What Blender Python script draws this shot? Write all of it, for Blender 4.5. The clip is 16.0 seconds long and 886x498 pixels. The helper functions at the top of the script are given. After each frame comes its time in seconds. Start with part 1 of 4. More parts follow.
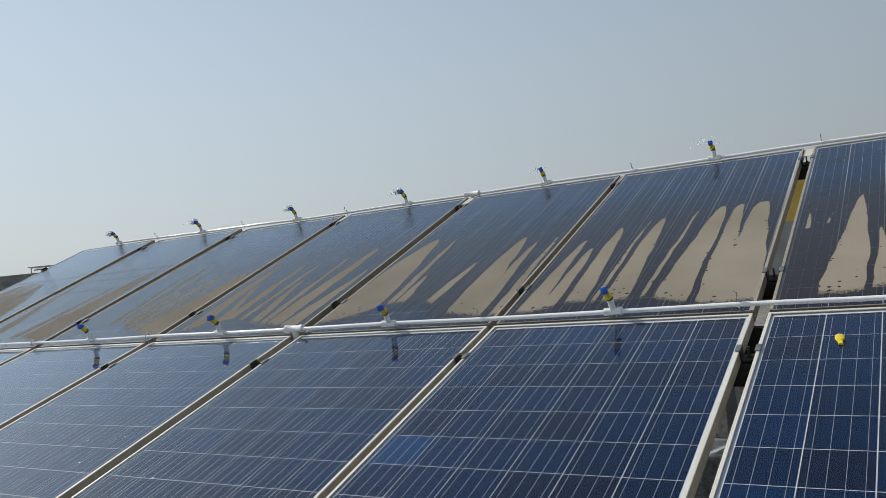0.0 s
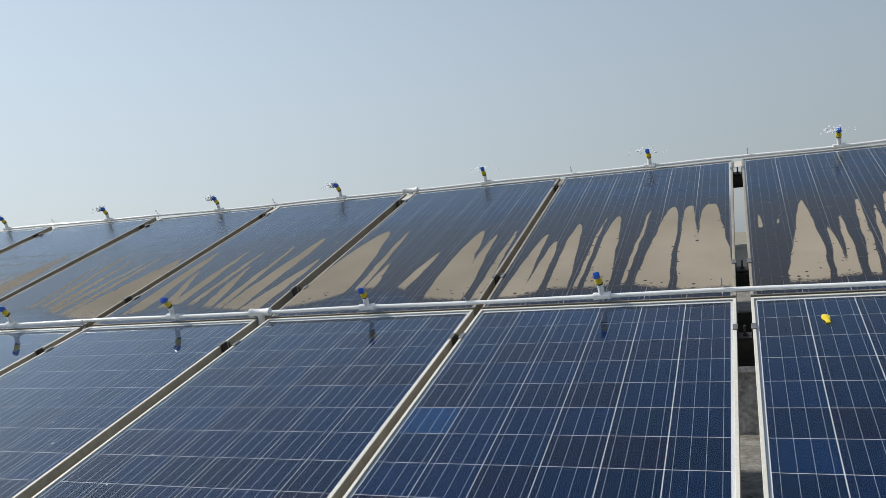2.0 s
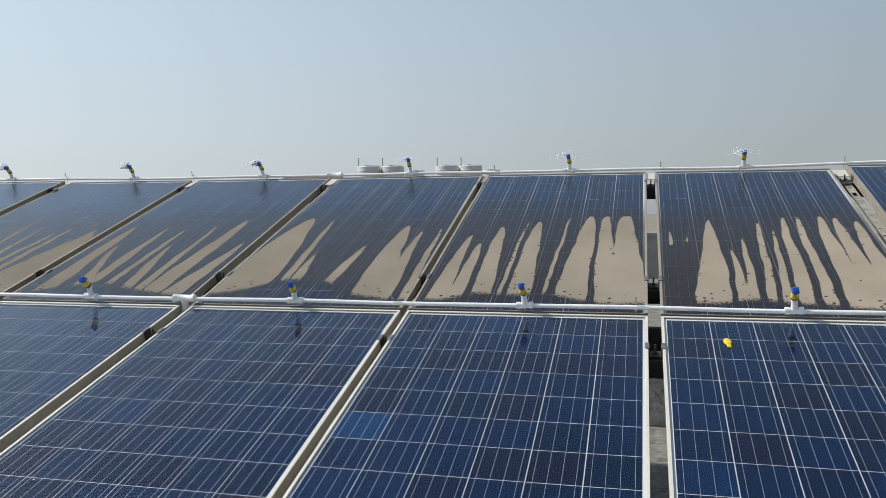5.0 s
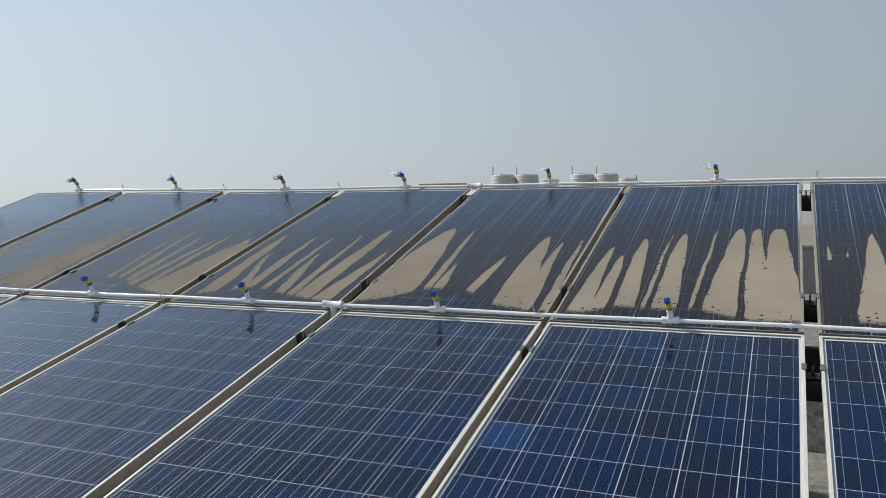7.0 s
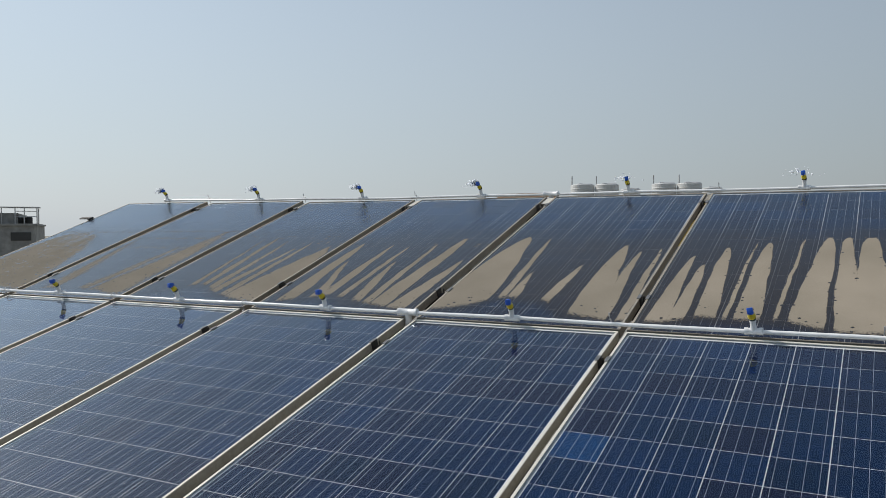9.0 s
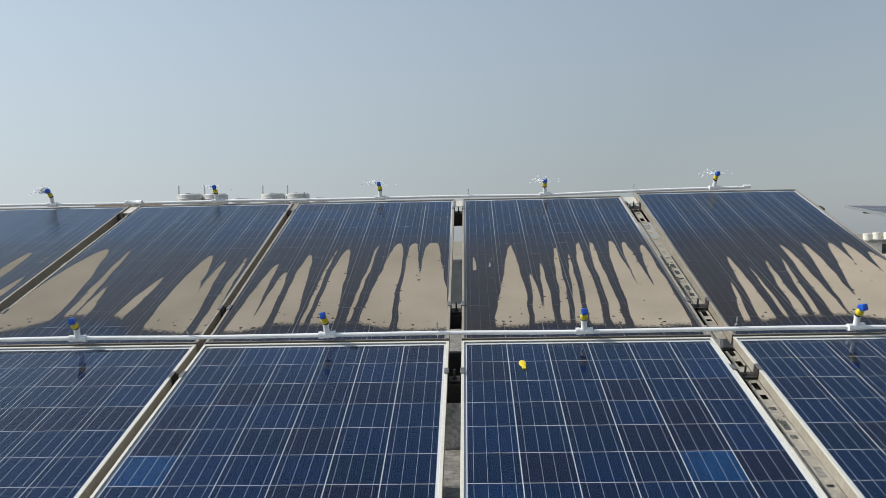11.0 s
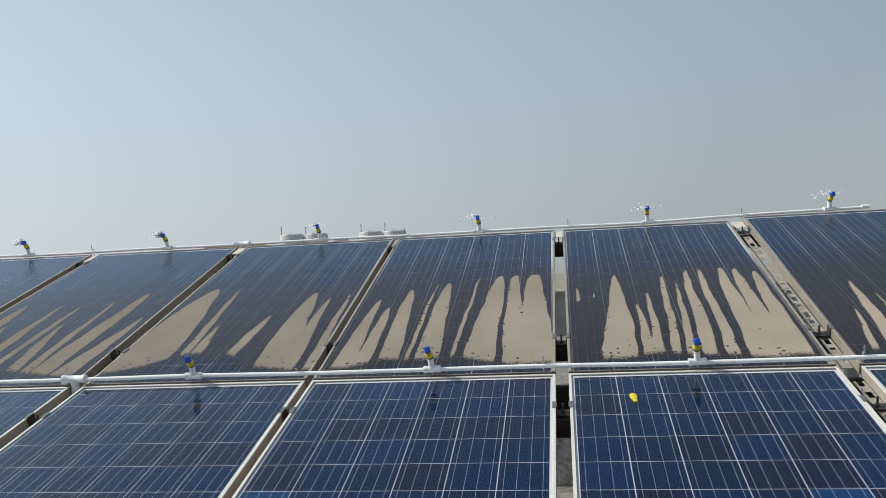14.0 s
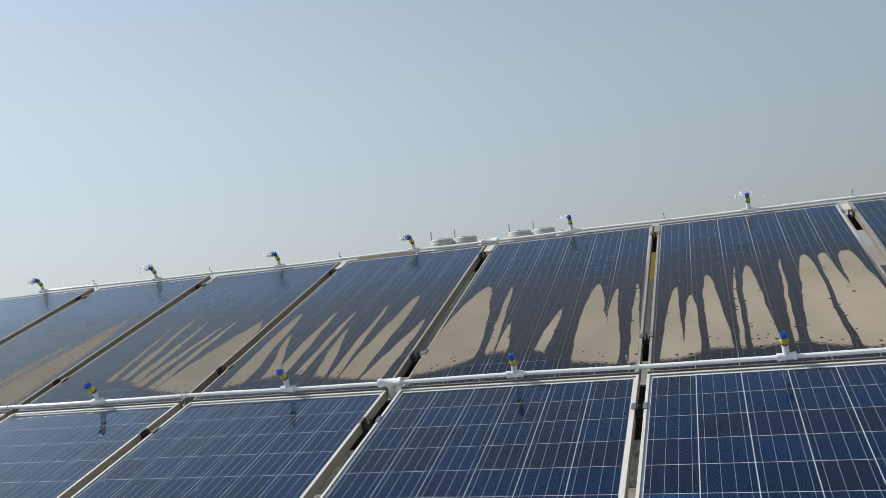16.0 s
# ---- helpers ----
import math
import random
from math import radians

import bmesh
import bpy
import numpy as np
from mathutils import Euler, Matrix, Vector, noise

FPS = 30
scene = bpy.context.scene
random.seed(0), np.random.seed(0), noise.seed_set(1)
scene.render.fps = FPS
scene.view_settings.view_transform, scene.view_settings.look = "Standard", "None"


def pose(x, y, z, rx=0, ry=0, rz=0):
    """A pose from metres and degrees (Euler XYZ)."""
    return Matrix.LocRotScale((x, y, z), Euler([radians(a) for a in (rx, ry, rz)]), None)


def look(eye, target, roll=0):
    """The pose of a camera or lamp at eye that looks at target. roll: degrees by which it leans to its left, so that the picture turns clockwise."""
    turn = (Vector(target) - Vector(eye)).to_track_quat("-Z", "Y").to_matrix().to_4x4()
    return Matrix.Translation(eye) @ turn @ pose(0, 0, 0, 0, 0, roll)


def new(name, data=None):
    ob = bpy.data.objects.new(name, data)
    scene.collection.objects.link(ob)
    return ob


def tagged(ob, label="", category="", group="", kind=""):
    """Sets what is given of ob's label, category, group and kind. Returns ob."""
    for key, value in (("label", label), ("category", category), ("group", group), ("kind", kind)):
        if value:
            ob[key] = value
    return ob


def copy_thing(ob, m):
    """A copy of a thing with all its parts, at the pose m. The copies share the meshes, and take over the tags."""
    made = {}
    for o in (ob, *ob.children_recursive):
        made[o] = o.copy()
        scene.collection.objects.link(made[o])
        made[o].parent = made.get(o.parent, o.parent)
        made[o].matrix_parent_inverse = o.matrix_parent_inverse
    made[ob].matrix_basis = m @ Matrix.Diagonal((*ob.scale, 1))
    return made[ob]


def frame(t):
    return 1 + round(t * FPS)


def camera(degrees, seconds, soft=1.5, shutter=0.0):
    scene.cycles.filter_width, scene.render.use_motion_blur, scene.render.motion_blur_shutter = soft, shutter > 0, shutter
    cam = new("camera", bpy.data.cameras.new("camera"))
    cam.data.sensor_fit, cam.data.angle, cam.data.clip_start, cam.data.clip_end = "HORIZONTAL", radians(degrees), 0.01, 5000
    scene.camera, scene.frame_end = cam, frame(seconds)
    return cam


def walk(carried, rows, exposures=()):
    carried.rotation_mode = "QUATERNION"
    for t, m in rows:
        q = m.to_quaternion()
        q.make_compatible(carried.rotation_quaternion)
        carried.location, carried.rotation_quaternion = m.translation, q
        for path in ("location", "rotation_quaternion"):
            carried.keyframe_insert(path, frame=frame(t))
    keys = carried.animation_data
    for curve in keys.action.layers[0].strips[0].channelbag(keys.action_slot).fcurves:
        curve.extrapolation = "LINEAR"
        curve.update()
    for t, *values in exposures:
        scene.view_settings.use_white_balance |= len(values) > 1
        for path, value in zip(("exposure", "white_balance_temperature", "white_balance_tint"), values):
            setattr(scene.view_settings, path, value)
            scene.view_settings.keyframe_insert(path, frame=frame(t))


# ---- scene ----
cam = camera(57.7, 16.0, soft=0.8)
PATH = [
    (0, (0.514, -2.857, 1.54), (-0.523, -1.146, 1.533), -6.33),
    (0.5, (0.303, -3.072, 1.526), (-0.537, -1.258, 1.564), -7.43),
    (1, (0.184, -3.147, 1.508), (-0.579, -1.299, 1.548), -6.43),
    (1.5, (0.097, -3.163, 1.488), (-0.637, -1.304, 1.533), -4.79),
    (2, (0.034, -3.146, 1.463), (-0.677, -1.277, 1.46), -4.27),
    (2.5, (-0.069, -3.21, 1.491), (-0.669, -1.303, 1.419), -3.65),
    (3, (-0.077, -3.251, 1.527), (-0.606, -1.326, 1.415), -2.20),
    (5.5, (-0.045, -3.276, 1.631), (-0.53, -1.338, 1.54), -0.31),
    (6, (-0.079, -3.285, 1.631), (-0.703, -1.387, 1.546), -0.26),
    (6.5, (-0.083, -3.304, 1.633), (-0.808, -1.441, 1.554), -0.19),
    (7, (-0.08, -3.308, 1.638), (-0.872, -1.473, 1.563), -0.10),
    (7.5, (-0.092, -3.318, 1.633), (-0.931, -1.503, 1.566), 0.07),
    (8, (-0.102, -3.316, 1.628), (-1.025, -1.543, 1.568), 0.09),
    (8.5, (-0.102, -3.32, 1.63), (-1.064, -1.567, 1.576), 0.17),
    (9, (-0.067, -3.295, 1.628), (-1.034, -1.545, 1.579), -0.15),
    (9.5, (-0.019, -3.266, 1.621), (-0.766, -1.411, 1.57), -0.33),
    (10, (0.019, -3.241, 1.615), (-0.437, -1.295, 1.561), -0.47),
    (12.5, (0.082, -3.205, 1.633), (0.195, -1.208, 1.630), -1.90),
    (13, (0.067, -3.206, 1.630), (0.071, -1.207, 1.648), -2.67),
    (13.5, (0.05, -3.196, 1.624), (-0.076, -1.2, 1.659), -2.75),
    (14, (0.038, -3.196, 1.617), (-0.263, -1.22, 1.675), -2.65),
    (14.5, (-0.078, -3.189, 1.592), (-0.603, -1.262, 1.676), -2.76),
    (15, (-0.304, -3.198, 1.605), (-0.885, -1.286, 1.688), -3.19),
    (15.5, (-0.504, -3.181, 1.607), (-1.123, -1.281, 1.693), -4.44),
    (16, (-0.733, -3.177, 1.625), (-1.361, -1.281, 1.710), -5.98),
]
EXPOSURES = [(0, -0.32), (1, -0.29), (2, -0.10), (3, 0.02), (5.5, -0.08), (6.5, -0.18), (8, -0.21), (9, -0.26), (9.5, -0.20), (10, -0.14), (11, -0.06), (12.5, 0.05), (13.5, 0.03), (14.5, -0.16), (16, -0.12)]
walk(cam, [(t, look(eye, target, roll)) for t, eye, target, roll in PATH], EXPOSURES)

# ---- world, sun, exposure ----
SUN_TO = Vector((-0.70, -0.02, 0.70)).normalized()
world = bpy.data.worlds.new("world")
scene.world = world
world.use_nodes = True
wn = world.node_tree.nodes
wl = world.node_tree.links
sky = wn.new("ShaderNodeTexSky")
sky.sky_type = "NISHITA"
sky.sun_disc = False
sky.sun_elevation = math.asin(SUN_TO.z)
sky.sun_rotation = math.atan2(SUN_TO.x, SUN_TO.y)
sky.altitude = 100
sky.air_density = 1.3
sky.dust_density = 1.1
sky.ozone_density = 1.0
# dust haze: the sky's own colour greyed, with a veil that thickens towards the horizon
grey = wn.new("ShaderNodeHueSaturation")
grey.inputs["Saturation"].default_value = 0.82
haze = wn.new("ShaderNodeMix")
haze.data_type = "RGBA"
height = wn.new("ShaderNodeSeparateXYZ")
up_way = wn.new("ShaderNodeTexCoord")
thick = wn.new("ShaderNodeMapRange")
thick.interpolation_type = "SMOOTHSTEP"
thick.inputs["From Min"].default_value, thick.inputs["From Max"].default_value = 0.0, 0.6
thick.inputs["To Min"].default_value, thick.inputs["To Max"].default_value = 0.78, 0.25
wl.new(up_way.outputs["Generated"], height.inputs[0])
wl.new(height.outputs["Z"], thick.inputs["Value"])
wl.new(thick.outputs[0], haze.inputs[0])
sunward = wn.new("ShaderNodeVectorMath")
sunward.operation = "DOT_PRODUCT"
sunward.inputs[1].default_value = SUN_TO
glow = wn.new("ShaderNodeMapRange")
glow.inputs["From Min"].default_value, glow.inputs["From Max"].default_value = -0.1, 1.0
glow.inputs["To Min"].default_value, glow.inputs["To Max"].default_value = 0.80, 1.92
veil_colour = wn.new("ShaderNodeMix")
veil_colour.data_type, veil_colour.blend_type = "RGBA", "MULTIPLY"
veil_colour.inputs[0].default_value = 1.0
veil_colour.inputs[6].default_value = (3.74, 4.20, 4.70, 1)
wl.new(up_way.outputs["Generated"], sunward.inputs[0])
wl.new(sunward.outputs["Value"], glow.inputs["Value"])
wl.new(glow.outputs[0], veil_colour.inputs[7])
wl.new(veil_colour.outputs[2], haze.inputs[7])
wl.new(sky.outputs[0], grey.inputs["Color"])
tint = wn.new("ShaderNodeMix")
tint.data_type, tint.blend_type = "RGBA", "MULTIPLY"
tint.inputs[0].default_value = 1.0
tint.inputs[7].default_value = (0.93, 1.0, 1.03, 1)
wl.new(grey.outputs[0], tint.inputs[6])
wl.new(tint.outputs[2], haze.inputs[6])
wl.new(haze.outputs[2], wn["Background"].inputs[0])
wn["Background"].inputs[1].default_value = 0.118
sun = new("sun", bpy.data.lights.new("sun", "SUN"))
sun.data.energy = 4.7
sun.data.angle = radians(0.6)
sun.data.color = (1.0, 0.96, 0.90)
sun.matrix_basis = look(SUN_TO * 30, (0, 0, 0))

# ---- plan ----
TILT_LOW, TILT_UP, HINGE = 16.5, 19.25, 1.2
PANEL_W, PANEL_L, CELL = 0.992, 1.956, 0.159
# left edges of the eight columns, from the right end of the array
COLUMN_X = [1.099, 0.025, -1.017, -2.04, -3.095, -4.145, -5.195, -6.245]
LOW = pose(0, 0, HINGE, TILT_LOW, 0, 0)
UP = pose(0, 0, HINGE, TILT_LOW, 0, 0) @ pose(0, 0.012, 0.0, TILT_UP - TILT_LOW, 0, 0)
X_LEFT, X_RIGHT = -6.245, 2.091


def bow(x):
    """How far the head of the upper row rises towards the two ends of the array."""
    return max(0.0, (x - 0.5) * 0.019, (-3.5 - x) * 0.0125)


# ---- materials ----
def material(name):
    m = bpy.data.materials.new(name)
    m.use_nodes = True
    return m, m.node_tree.nodes, m.node_tree.links


def node(nodes, kind, **values):
    n = nodes.new(kind)
    for key, value in values.items():
        n.inputs[key.replace("_", " ")].default_value = value
    return n


def ramp(nodes, stops):
    r = nodes.new("ShaderNodeValToRGB")
    e = r.color_ramp.elements
    e[0].position, e[0].color = stops[0][0], (*stops[0][1], 1)
    e[1].position, e[1].color = stops[-1][0], (*stops[-1][1], 1)
    for pos, col in stops[1:-1]:
        k = e.new(pos)
        k.color = (*col, 1)
    return r


def surface(name, dark, light, rough=0.6, metal=0.0, grain=40.0, stain=2.0, bump=0.1, spread=0.5, coat=0.0, vary=0.0):
    """A plain surface with grain and stains at two scales, and a fine relief."""
    m, n, l = material(name)
    b = n["Principled BSDF"]
    co = n.new("ShaderNodeTexCoord")
    fine = node(n, "ShaderNodeTexNoise", Scale=grain, Detail=6.0, Roughness=0.65)
    wide = node(n, "ShaderNodeTexNoise", Scale=stain, Detail=5.0, Roughness=0.6)
    l.new(co.outputs["Object"], fine.inputs["Vector"])
    l.new(co.outputs["Object"], wide.inputs["Vector"])
    mix = n.new("ShaderNodeMix")
    mix.inputs[0].default_value = spread
    l.new(fine.outputs["Fac"], mix.inputs[2])
    l.new(wide.outputs["Fac"], mix.inputs[3])
    last = mix.outputs[0]
    if vary:
        info = n.new("ShaderNodeObjectInfo")
        add = n.new("ShaderNodeMath")
        add.operation = "MULTIPLY_ADD"
        l.new(info.outputs["Random"], add.inputs[0])
        add.inputs[1].default_value = vary
        l.new(last, add.inputs[2])
        last = add.outputs[0]
    r = ramp(n, [(0.3, dark), (0.7, light)])
    l.new(last, r.inputs[0])
    l.new(r.outputs[0], b.inputs["Base Color"])
    rr = node(n, "ShaderNodeMapRange", To_Min=max(0.02, rough - 0.12), To_Max=min(1, rough + 0.12))
    l.new(wide.outputs["Fac"], rr.inputs["Value"])
    l.new(rr.outputs[0], b.inputs["Roughness"])
    b.inputs["Metallic"].default_value = metal
    b.inputs["Coat Weight"].default_value = coat
    bp = node(n, "ShaderNodeBump", Strength=bump, Distance=0.01)
    l.new(fine.outputs["Fac"], bp.inputs["Height"])
    l.new(bp.outputs[0], b.inputs["Normal"])
    return m


def cell_material(bright=False):
    """Blue polycrystalline silicon: angular crystals, each cell with its own tint."""
    m, n, l = material("bright_polycrystalline_cell" if bright else "polycrystalline_cell")
    b = n["Principled BSDF"]
    co = n.new("ShaderNodeTexCoord")
    info = n.new("ShaderNodeObjectInfo")
    shift = n.new("ShaderNodeVectorMath")
    shift.operation = "MULTIPLY_ADD"
    l.new(info.outputs["Random"], shift.inputs[0])
    shift.inputs[1].default_value = (37, 19, 7)
    l.new(co.outputs["Object"], shift.inputs[2])
    v = node(n, "ShaderNodeTexVoronoi", Scale=70.0)
    l.new(shift.outputs[0], v.inputs["Vector"])
    bw = n.new("ShaderNodeRGBToBW")
    l.new(v.outputs["Color"], bw.inputs[0])
    tint = ramp(n, [(0.0, (0.0024, 0.0105, 0.033)), (0.3, (0.0016, 0.0125, 0.048)), (0.55, (0.0018, 0.0120, 0.041)), (0.72, (0.0052, 0.0080, 0.027)), (0.85, (0.0044, 0.0088, 0.031)), (1.0, (0.0016, 0.0170, 0.062))])
    l.new(info.outputs["Random"], tint.inputs[0])
    if bright:
        for e in tint.color_ramp.elements:
            e.color = (0.003, 0.032, 0.105, 1)
    hsv = n.new("ShaderNodeHueSaturation")
    mr = node(n, "ShaderNodeMapRange", To_Min=0.8, To_Max=1.25)
    l.new(bw.outputs[0], mr.inputs["Value"])
    l.new(mr.outputs[0], hsv.inputs["Value"])
    # the coating turns violet towards one edge of each cell
    place = n.new("ShaderNodeSeparateXYZ")
    l.new(co.outputs["Object"], place.inputs[0])
    edge = node(n, "ShaderNodeMapRange", From_Min=-0.08, From_Max=-0.02, To_Min=0.28, To_Max=0.0)
    l.new(place.outputs["X"], edge.inputs["Value"])
    coat = n.new("ShaderNodeMix")
    coat.data_type = "RGBA"
    l.new(edge.outputs[0], coat.inputs[0])
    l.new(tint.outputs[0], coat.inputs[6])
    coat.inputs[7].default_value = (0.0080, 0.0105, 0.028, 1)
    l.new(coat.outputs[2], hsv.inputs["Color"])
    l.new(hsv.outputs[0], b.inputs["Base Color"])
    b.inputs["Roughness"].default_value = 0.45
    b.inputs["Specular IOR Level"].default_value = 0.05
    return m


def pane_material(name, dusty):
    """Solar glass: clear and glossy, with a thin film of dust; dusty panes carry the dry and wet dust of their own mesh."""
    m, n, l = material(name)
    n.remove(n["Principled BSDF"])
    out = n["Material Output"]
    geo = n.new("ShaderNodeNewGeometry")
    fine = node(n, "ShaderNodeTexNoise", Scale=90.0, Detail=5.0, Roughness=0.7)
    wide = node(n, "ShaderNodeTexNoise", Scale=3.0, Detail=4.0)
    l.new(geo.outputs["Position"], fine.inputs["Vector"])
    l.new(geo.outputs["Position"], wide.inputs["Vector"])
    clear = n.new("ShaderNodeBsdfTransparent")
    clear.inputs[0].default_value = (0.95, 0.97, 0.97, 1)
    gloss = n.new("ShaderNodeBsdfGlossy")
    gloss.inputs["Roughness"].default_value = 0.01
    gloss.inputs["Color"].default_value = (0.78, 0.87, 0.94, 1)
    wave = node(n, "ShaderNodeBump", Strength=0.015, Distance=0.01)
    l.new(wide.outputs["Fac"], wave.inputs["Height"])
    l.new(wave.outputs[0], gloss.inputs["Normal"])
    if dusty:
        water = n.new("ShaderNodeMapping")
        water.inputs["Scale"].default_value = (1.6, 1.0, 1.0)
        flow = node(n, "ShaderNodeTexNoise", Scale=44.0, Detail=4.0, Distortion=0.8)
        l.new(geo.outputs["Position"], water.inputs["Vector"])
        l.new(water.outputs[0], flow.inputs["Vector"])
        ripple = node(n, "ShaderNodeBump", Strength=0.45, Distance=0.005)
        l.new(flow.outputs["Fac"], ripple.inputs["Height"])
        l.new(ripple.outputs[0], gloss.inputs["Normal"])
    film = n.new("ShaderNodeBsdfDiffuse")
    film.inputs[0].default_value = (0.33, 0.30, 0.26, 1)
    veil = n.new("ShaderNodeMixShader")
    amount = node(n, "ShaderNodeMapRange", From_Min=0.3, From_Max=0.75, To_Min=0.001, To_Max=0.008)
    l.new(wide.outputs["Fac"], amount.inputs["Value"])
    l.new(amount.outputs[0], veil.inputs[0])
    l.new(clear.outputs[0], veil.inputs[1])
    l.new(film.outputs[0], veil.inputs[2])
    under = veil.outputs[0]
    if dusty:
        wet = n.new("ShaderNodeAttribute")
        wet.attribute_name = "wet"
        mud = n.new("ShaderNodeBsdfDiffuse")
        mud.inputs[0].default_value = (0.038, 0.031, 0.025, 1)
        wob = n.new("ShaderNodeMath")
        wob.operation = "MULTIPLY"
        wr = node(n, "ShaderNodeMapRange", From_Min=0.25, From_Max=0.75, To_Min=0.8, To_Max=1.1)
        l.new(wide.outputs["Fac"], wr.inputs["Value"])
        l.new(wet.outputs["Fac"], wob.inputs[0])
        l.new(wr.outputs[0], wob.inputs[1])
        muddy = n.new("ShaderNodeMixShader")
        l.new(wob.outputs[0], muddy.inputs[0])
        l.new(under, muddy.inputs[1])
        l.new(mud.outputs[0], muddy.inputs[2])
        under = muddy.outputs[0]
    # gloss of a thin sheet, the same from both sides
    slant = n.new("ShaderNodeLayerWeight")
    slant.inputs["Blend"].default_value = 0.5
    steep = n.new("ShaderNodeMath")
    steep.operation = "POWER"
    l.new(slant.outputs["Facing"], steep.inputs[0])
    steep.inputs[1].default_value = 6.4 if dusty else 5.5
    fres = n.new("ShaderNodeMath")
    fres.operation = "MULTIPLY_ADD"
    l.new(steep.outputs[0], fres.inputs[0])
    fres.inputs[1].default_value = 1.9 if dusty else 1.8
    fres.inputs[2].default_value = 0.02
    shine = n.new("ShaderNodeMixShader")
    l.new(fres.outputs[0], shine.inputs[0])
    l.new(under, shine.inputs[1])
    l.new(gloss.outputs[0], shine.inputs[2])
    last = shine.outputs[0]
    if dusty:
        dust = n.new("ShaderNodeAttribute")
        dust.attribute_name = "dust"
        edge = n.new("ShaderNodeMath")
        edge.operation = "MULTIPLY_ADD"
        l.new(fine.outputs["Fac"], edge.inputs[0])
        edge.inputs[1].default_value = 0.45
        l.new(dust.outputs["Fac"], edge.inputs[2])
        drop = node(n, "ShaderNodeTexVoronoi", Scale=34.0)
        drop.inputs["Randomness"].default_value = 1.0
        l.new(geo.outputs["Position"], drop.inputs["Vector"])
        near = node(n, "ShaderNodeMapRange", From_Min=0.0, From_Max=0.30, To_Min=-0.95, To_Max=0.0)
        l.new(drop.outputs["Distance"], near.inputs["Value"])
        pick = n.new("ShaderNodeRGBToBW")
        l.new(drop.outputs["Color"], pick.inputs[0])
        few = node(n, "ShaderNodeMapRange", From_Min=0.54, From_Max=0.58)
        l.new(pick.outputs[0], few.inputs["Value"])
        spot_mask = n.new("ShaderNodeMath")
        spot_mask.operation = "MULTIPLY"
        l.new(near.outputs[0], spot_mask.inputs[0])
        l.new(few.outputs[0], spot_mask.inputs[1])
        pits = n.new("ShaderNodeMath")
        pits.operation = "ADD"
        l.new(spot_mask.outputs[0], pits.inputs[0])
        l.new(edge.outputs[0], pits.inputs[1])
        edge = pits
        cut = node(n, "ShaderNodeMapRange", From_Min=0.16, From_Max=0.30)
        l.new(edge.outputs[0], cut.inputs["Value"])
        speck = node(n, "ShaderNodeTexNoise", Scale=260.0, Detail=3.0)
        l.new(geo.outputs["Position"], speck.inputs["Vector"])
        both = n.new("ShaderNodeMix")
        both.inputs[0].default_value = 0.5
        l.new(wide.outputs["Fac"], both.inputs[2])
        l.new(speck.outputs["Fac"], both.inputs[3])
        tan = ramp(n, [(0.34, (0.285, 0.248, 0.192)), (0.66, (0.400, 0.340, 0.268))])
        l.new(both.outputs[0], tan.inputs[0])
        dry = n.new("ShaderNodeBsdfDiffuse")
        dry.inputs["Roughness"].default_value = 0.8
        l.new(tan.outputs[0], dry.inputs[0])
        rel = node(n, "ShaderNodeBump", Strength=0.15, Distance=0.004)
        l.new(speck.outputs["Fac"], rel.inputs["Height"])
        l.new(rel.outputs[0], dry.inputs["Normal"])
        top = n.new("ShaderNodeMixShader")
        l.new(cut.outputs[0], top.inputs[0])
        l.new(last, top.inputs[1])
        l.new(dry.outputs[0], top.inputs[2])
        last = top.outputs[0]
    l.new(last, out.inputs["Surface"])
    return m


M_CELL = cell_material()
M_CELL_BRIGHT = cell_material(True)
M_PANE = pane_material("solar_glass", False)
M_PANE_DUST = pane_material("dusty_solar_glass", True)
M_FRAME = surface("cream_aluminium", (0.50, 0.47, 0.40), (0.72, 0.69, 0.60), 0.42, 0.15, 60, 3, 0.03)
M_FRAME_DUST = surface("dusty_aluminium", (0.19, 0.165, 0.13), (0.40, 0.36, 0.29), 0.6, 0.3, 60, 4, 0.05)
# web colours: dirt, plus the shade between panels mixed into the tone
M_GRIME_SHADE = surface("grimy_shaded_aluminium", (0.25, 0.225, 0.18), (0.50, 0.46, 0.38), 0.6, 0.2, 60, 6, 0.05)
M_RAIL_DARK = surface("dark_brown_aluminium", (0.10, 0.085, 0.065), (0.26, 0.225, 0.175), 0.65, 0.2, 60, 6, 0.05)
M_WEB = surface("dusty_shaded_web", (0.15, 0.13, 0.10), (0.35, 0.31, 0.25), 0.65, 0.15, 60, 6, 0.05)
M_BACK = surface("white_backsheet", (0.55, 0.54, 0.54), (0.68, 0.67, 0.67), 0.6, 0, 50, 3, 0.0)
M_RIBBON = surface("tinned_ribbon", (0.42, 0.45, 0.50), (0.58, 0.61, 0.66), 0.35, 0.7, 50, 3, 0.0)
M_PVC = surface("white_pvc", (0.64, 0.64, 0.63), (0.84, 0.84, 0.83), 0.14, 0, 30, 4, 0.03)
M_BLUE = surface("blue_plastic", (0.006, 0.065, 0.38), (0.010, 0.105, 0.54), 0.35, 0, 60, 8, 0.03)
M_YELLOW = surface("yellow_plastic", (0.56, 0.42, 0.015), (0.74, 0.58, 0.03), 0.38, 0, 60, 8, 0.03)
M_RUBBER = surface("black_rubber", (0.012, 0.012, 0.012), (0.03, 0.03, 0.03), 0.55, 0, 60, 8, 0.05)
M_STEEL = surface("galvanised_steel", (0.34, 0.35, 0.36), (0.56, 0.57, 0.57), 0.42, 0.75, 45, 5, 0.05)
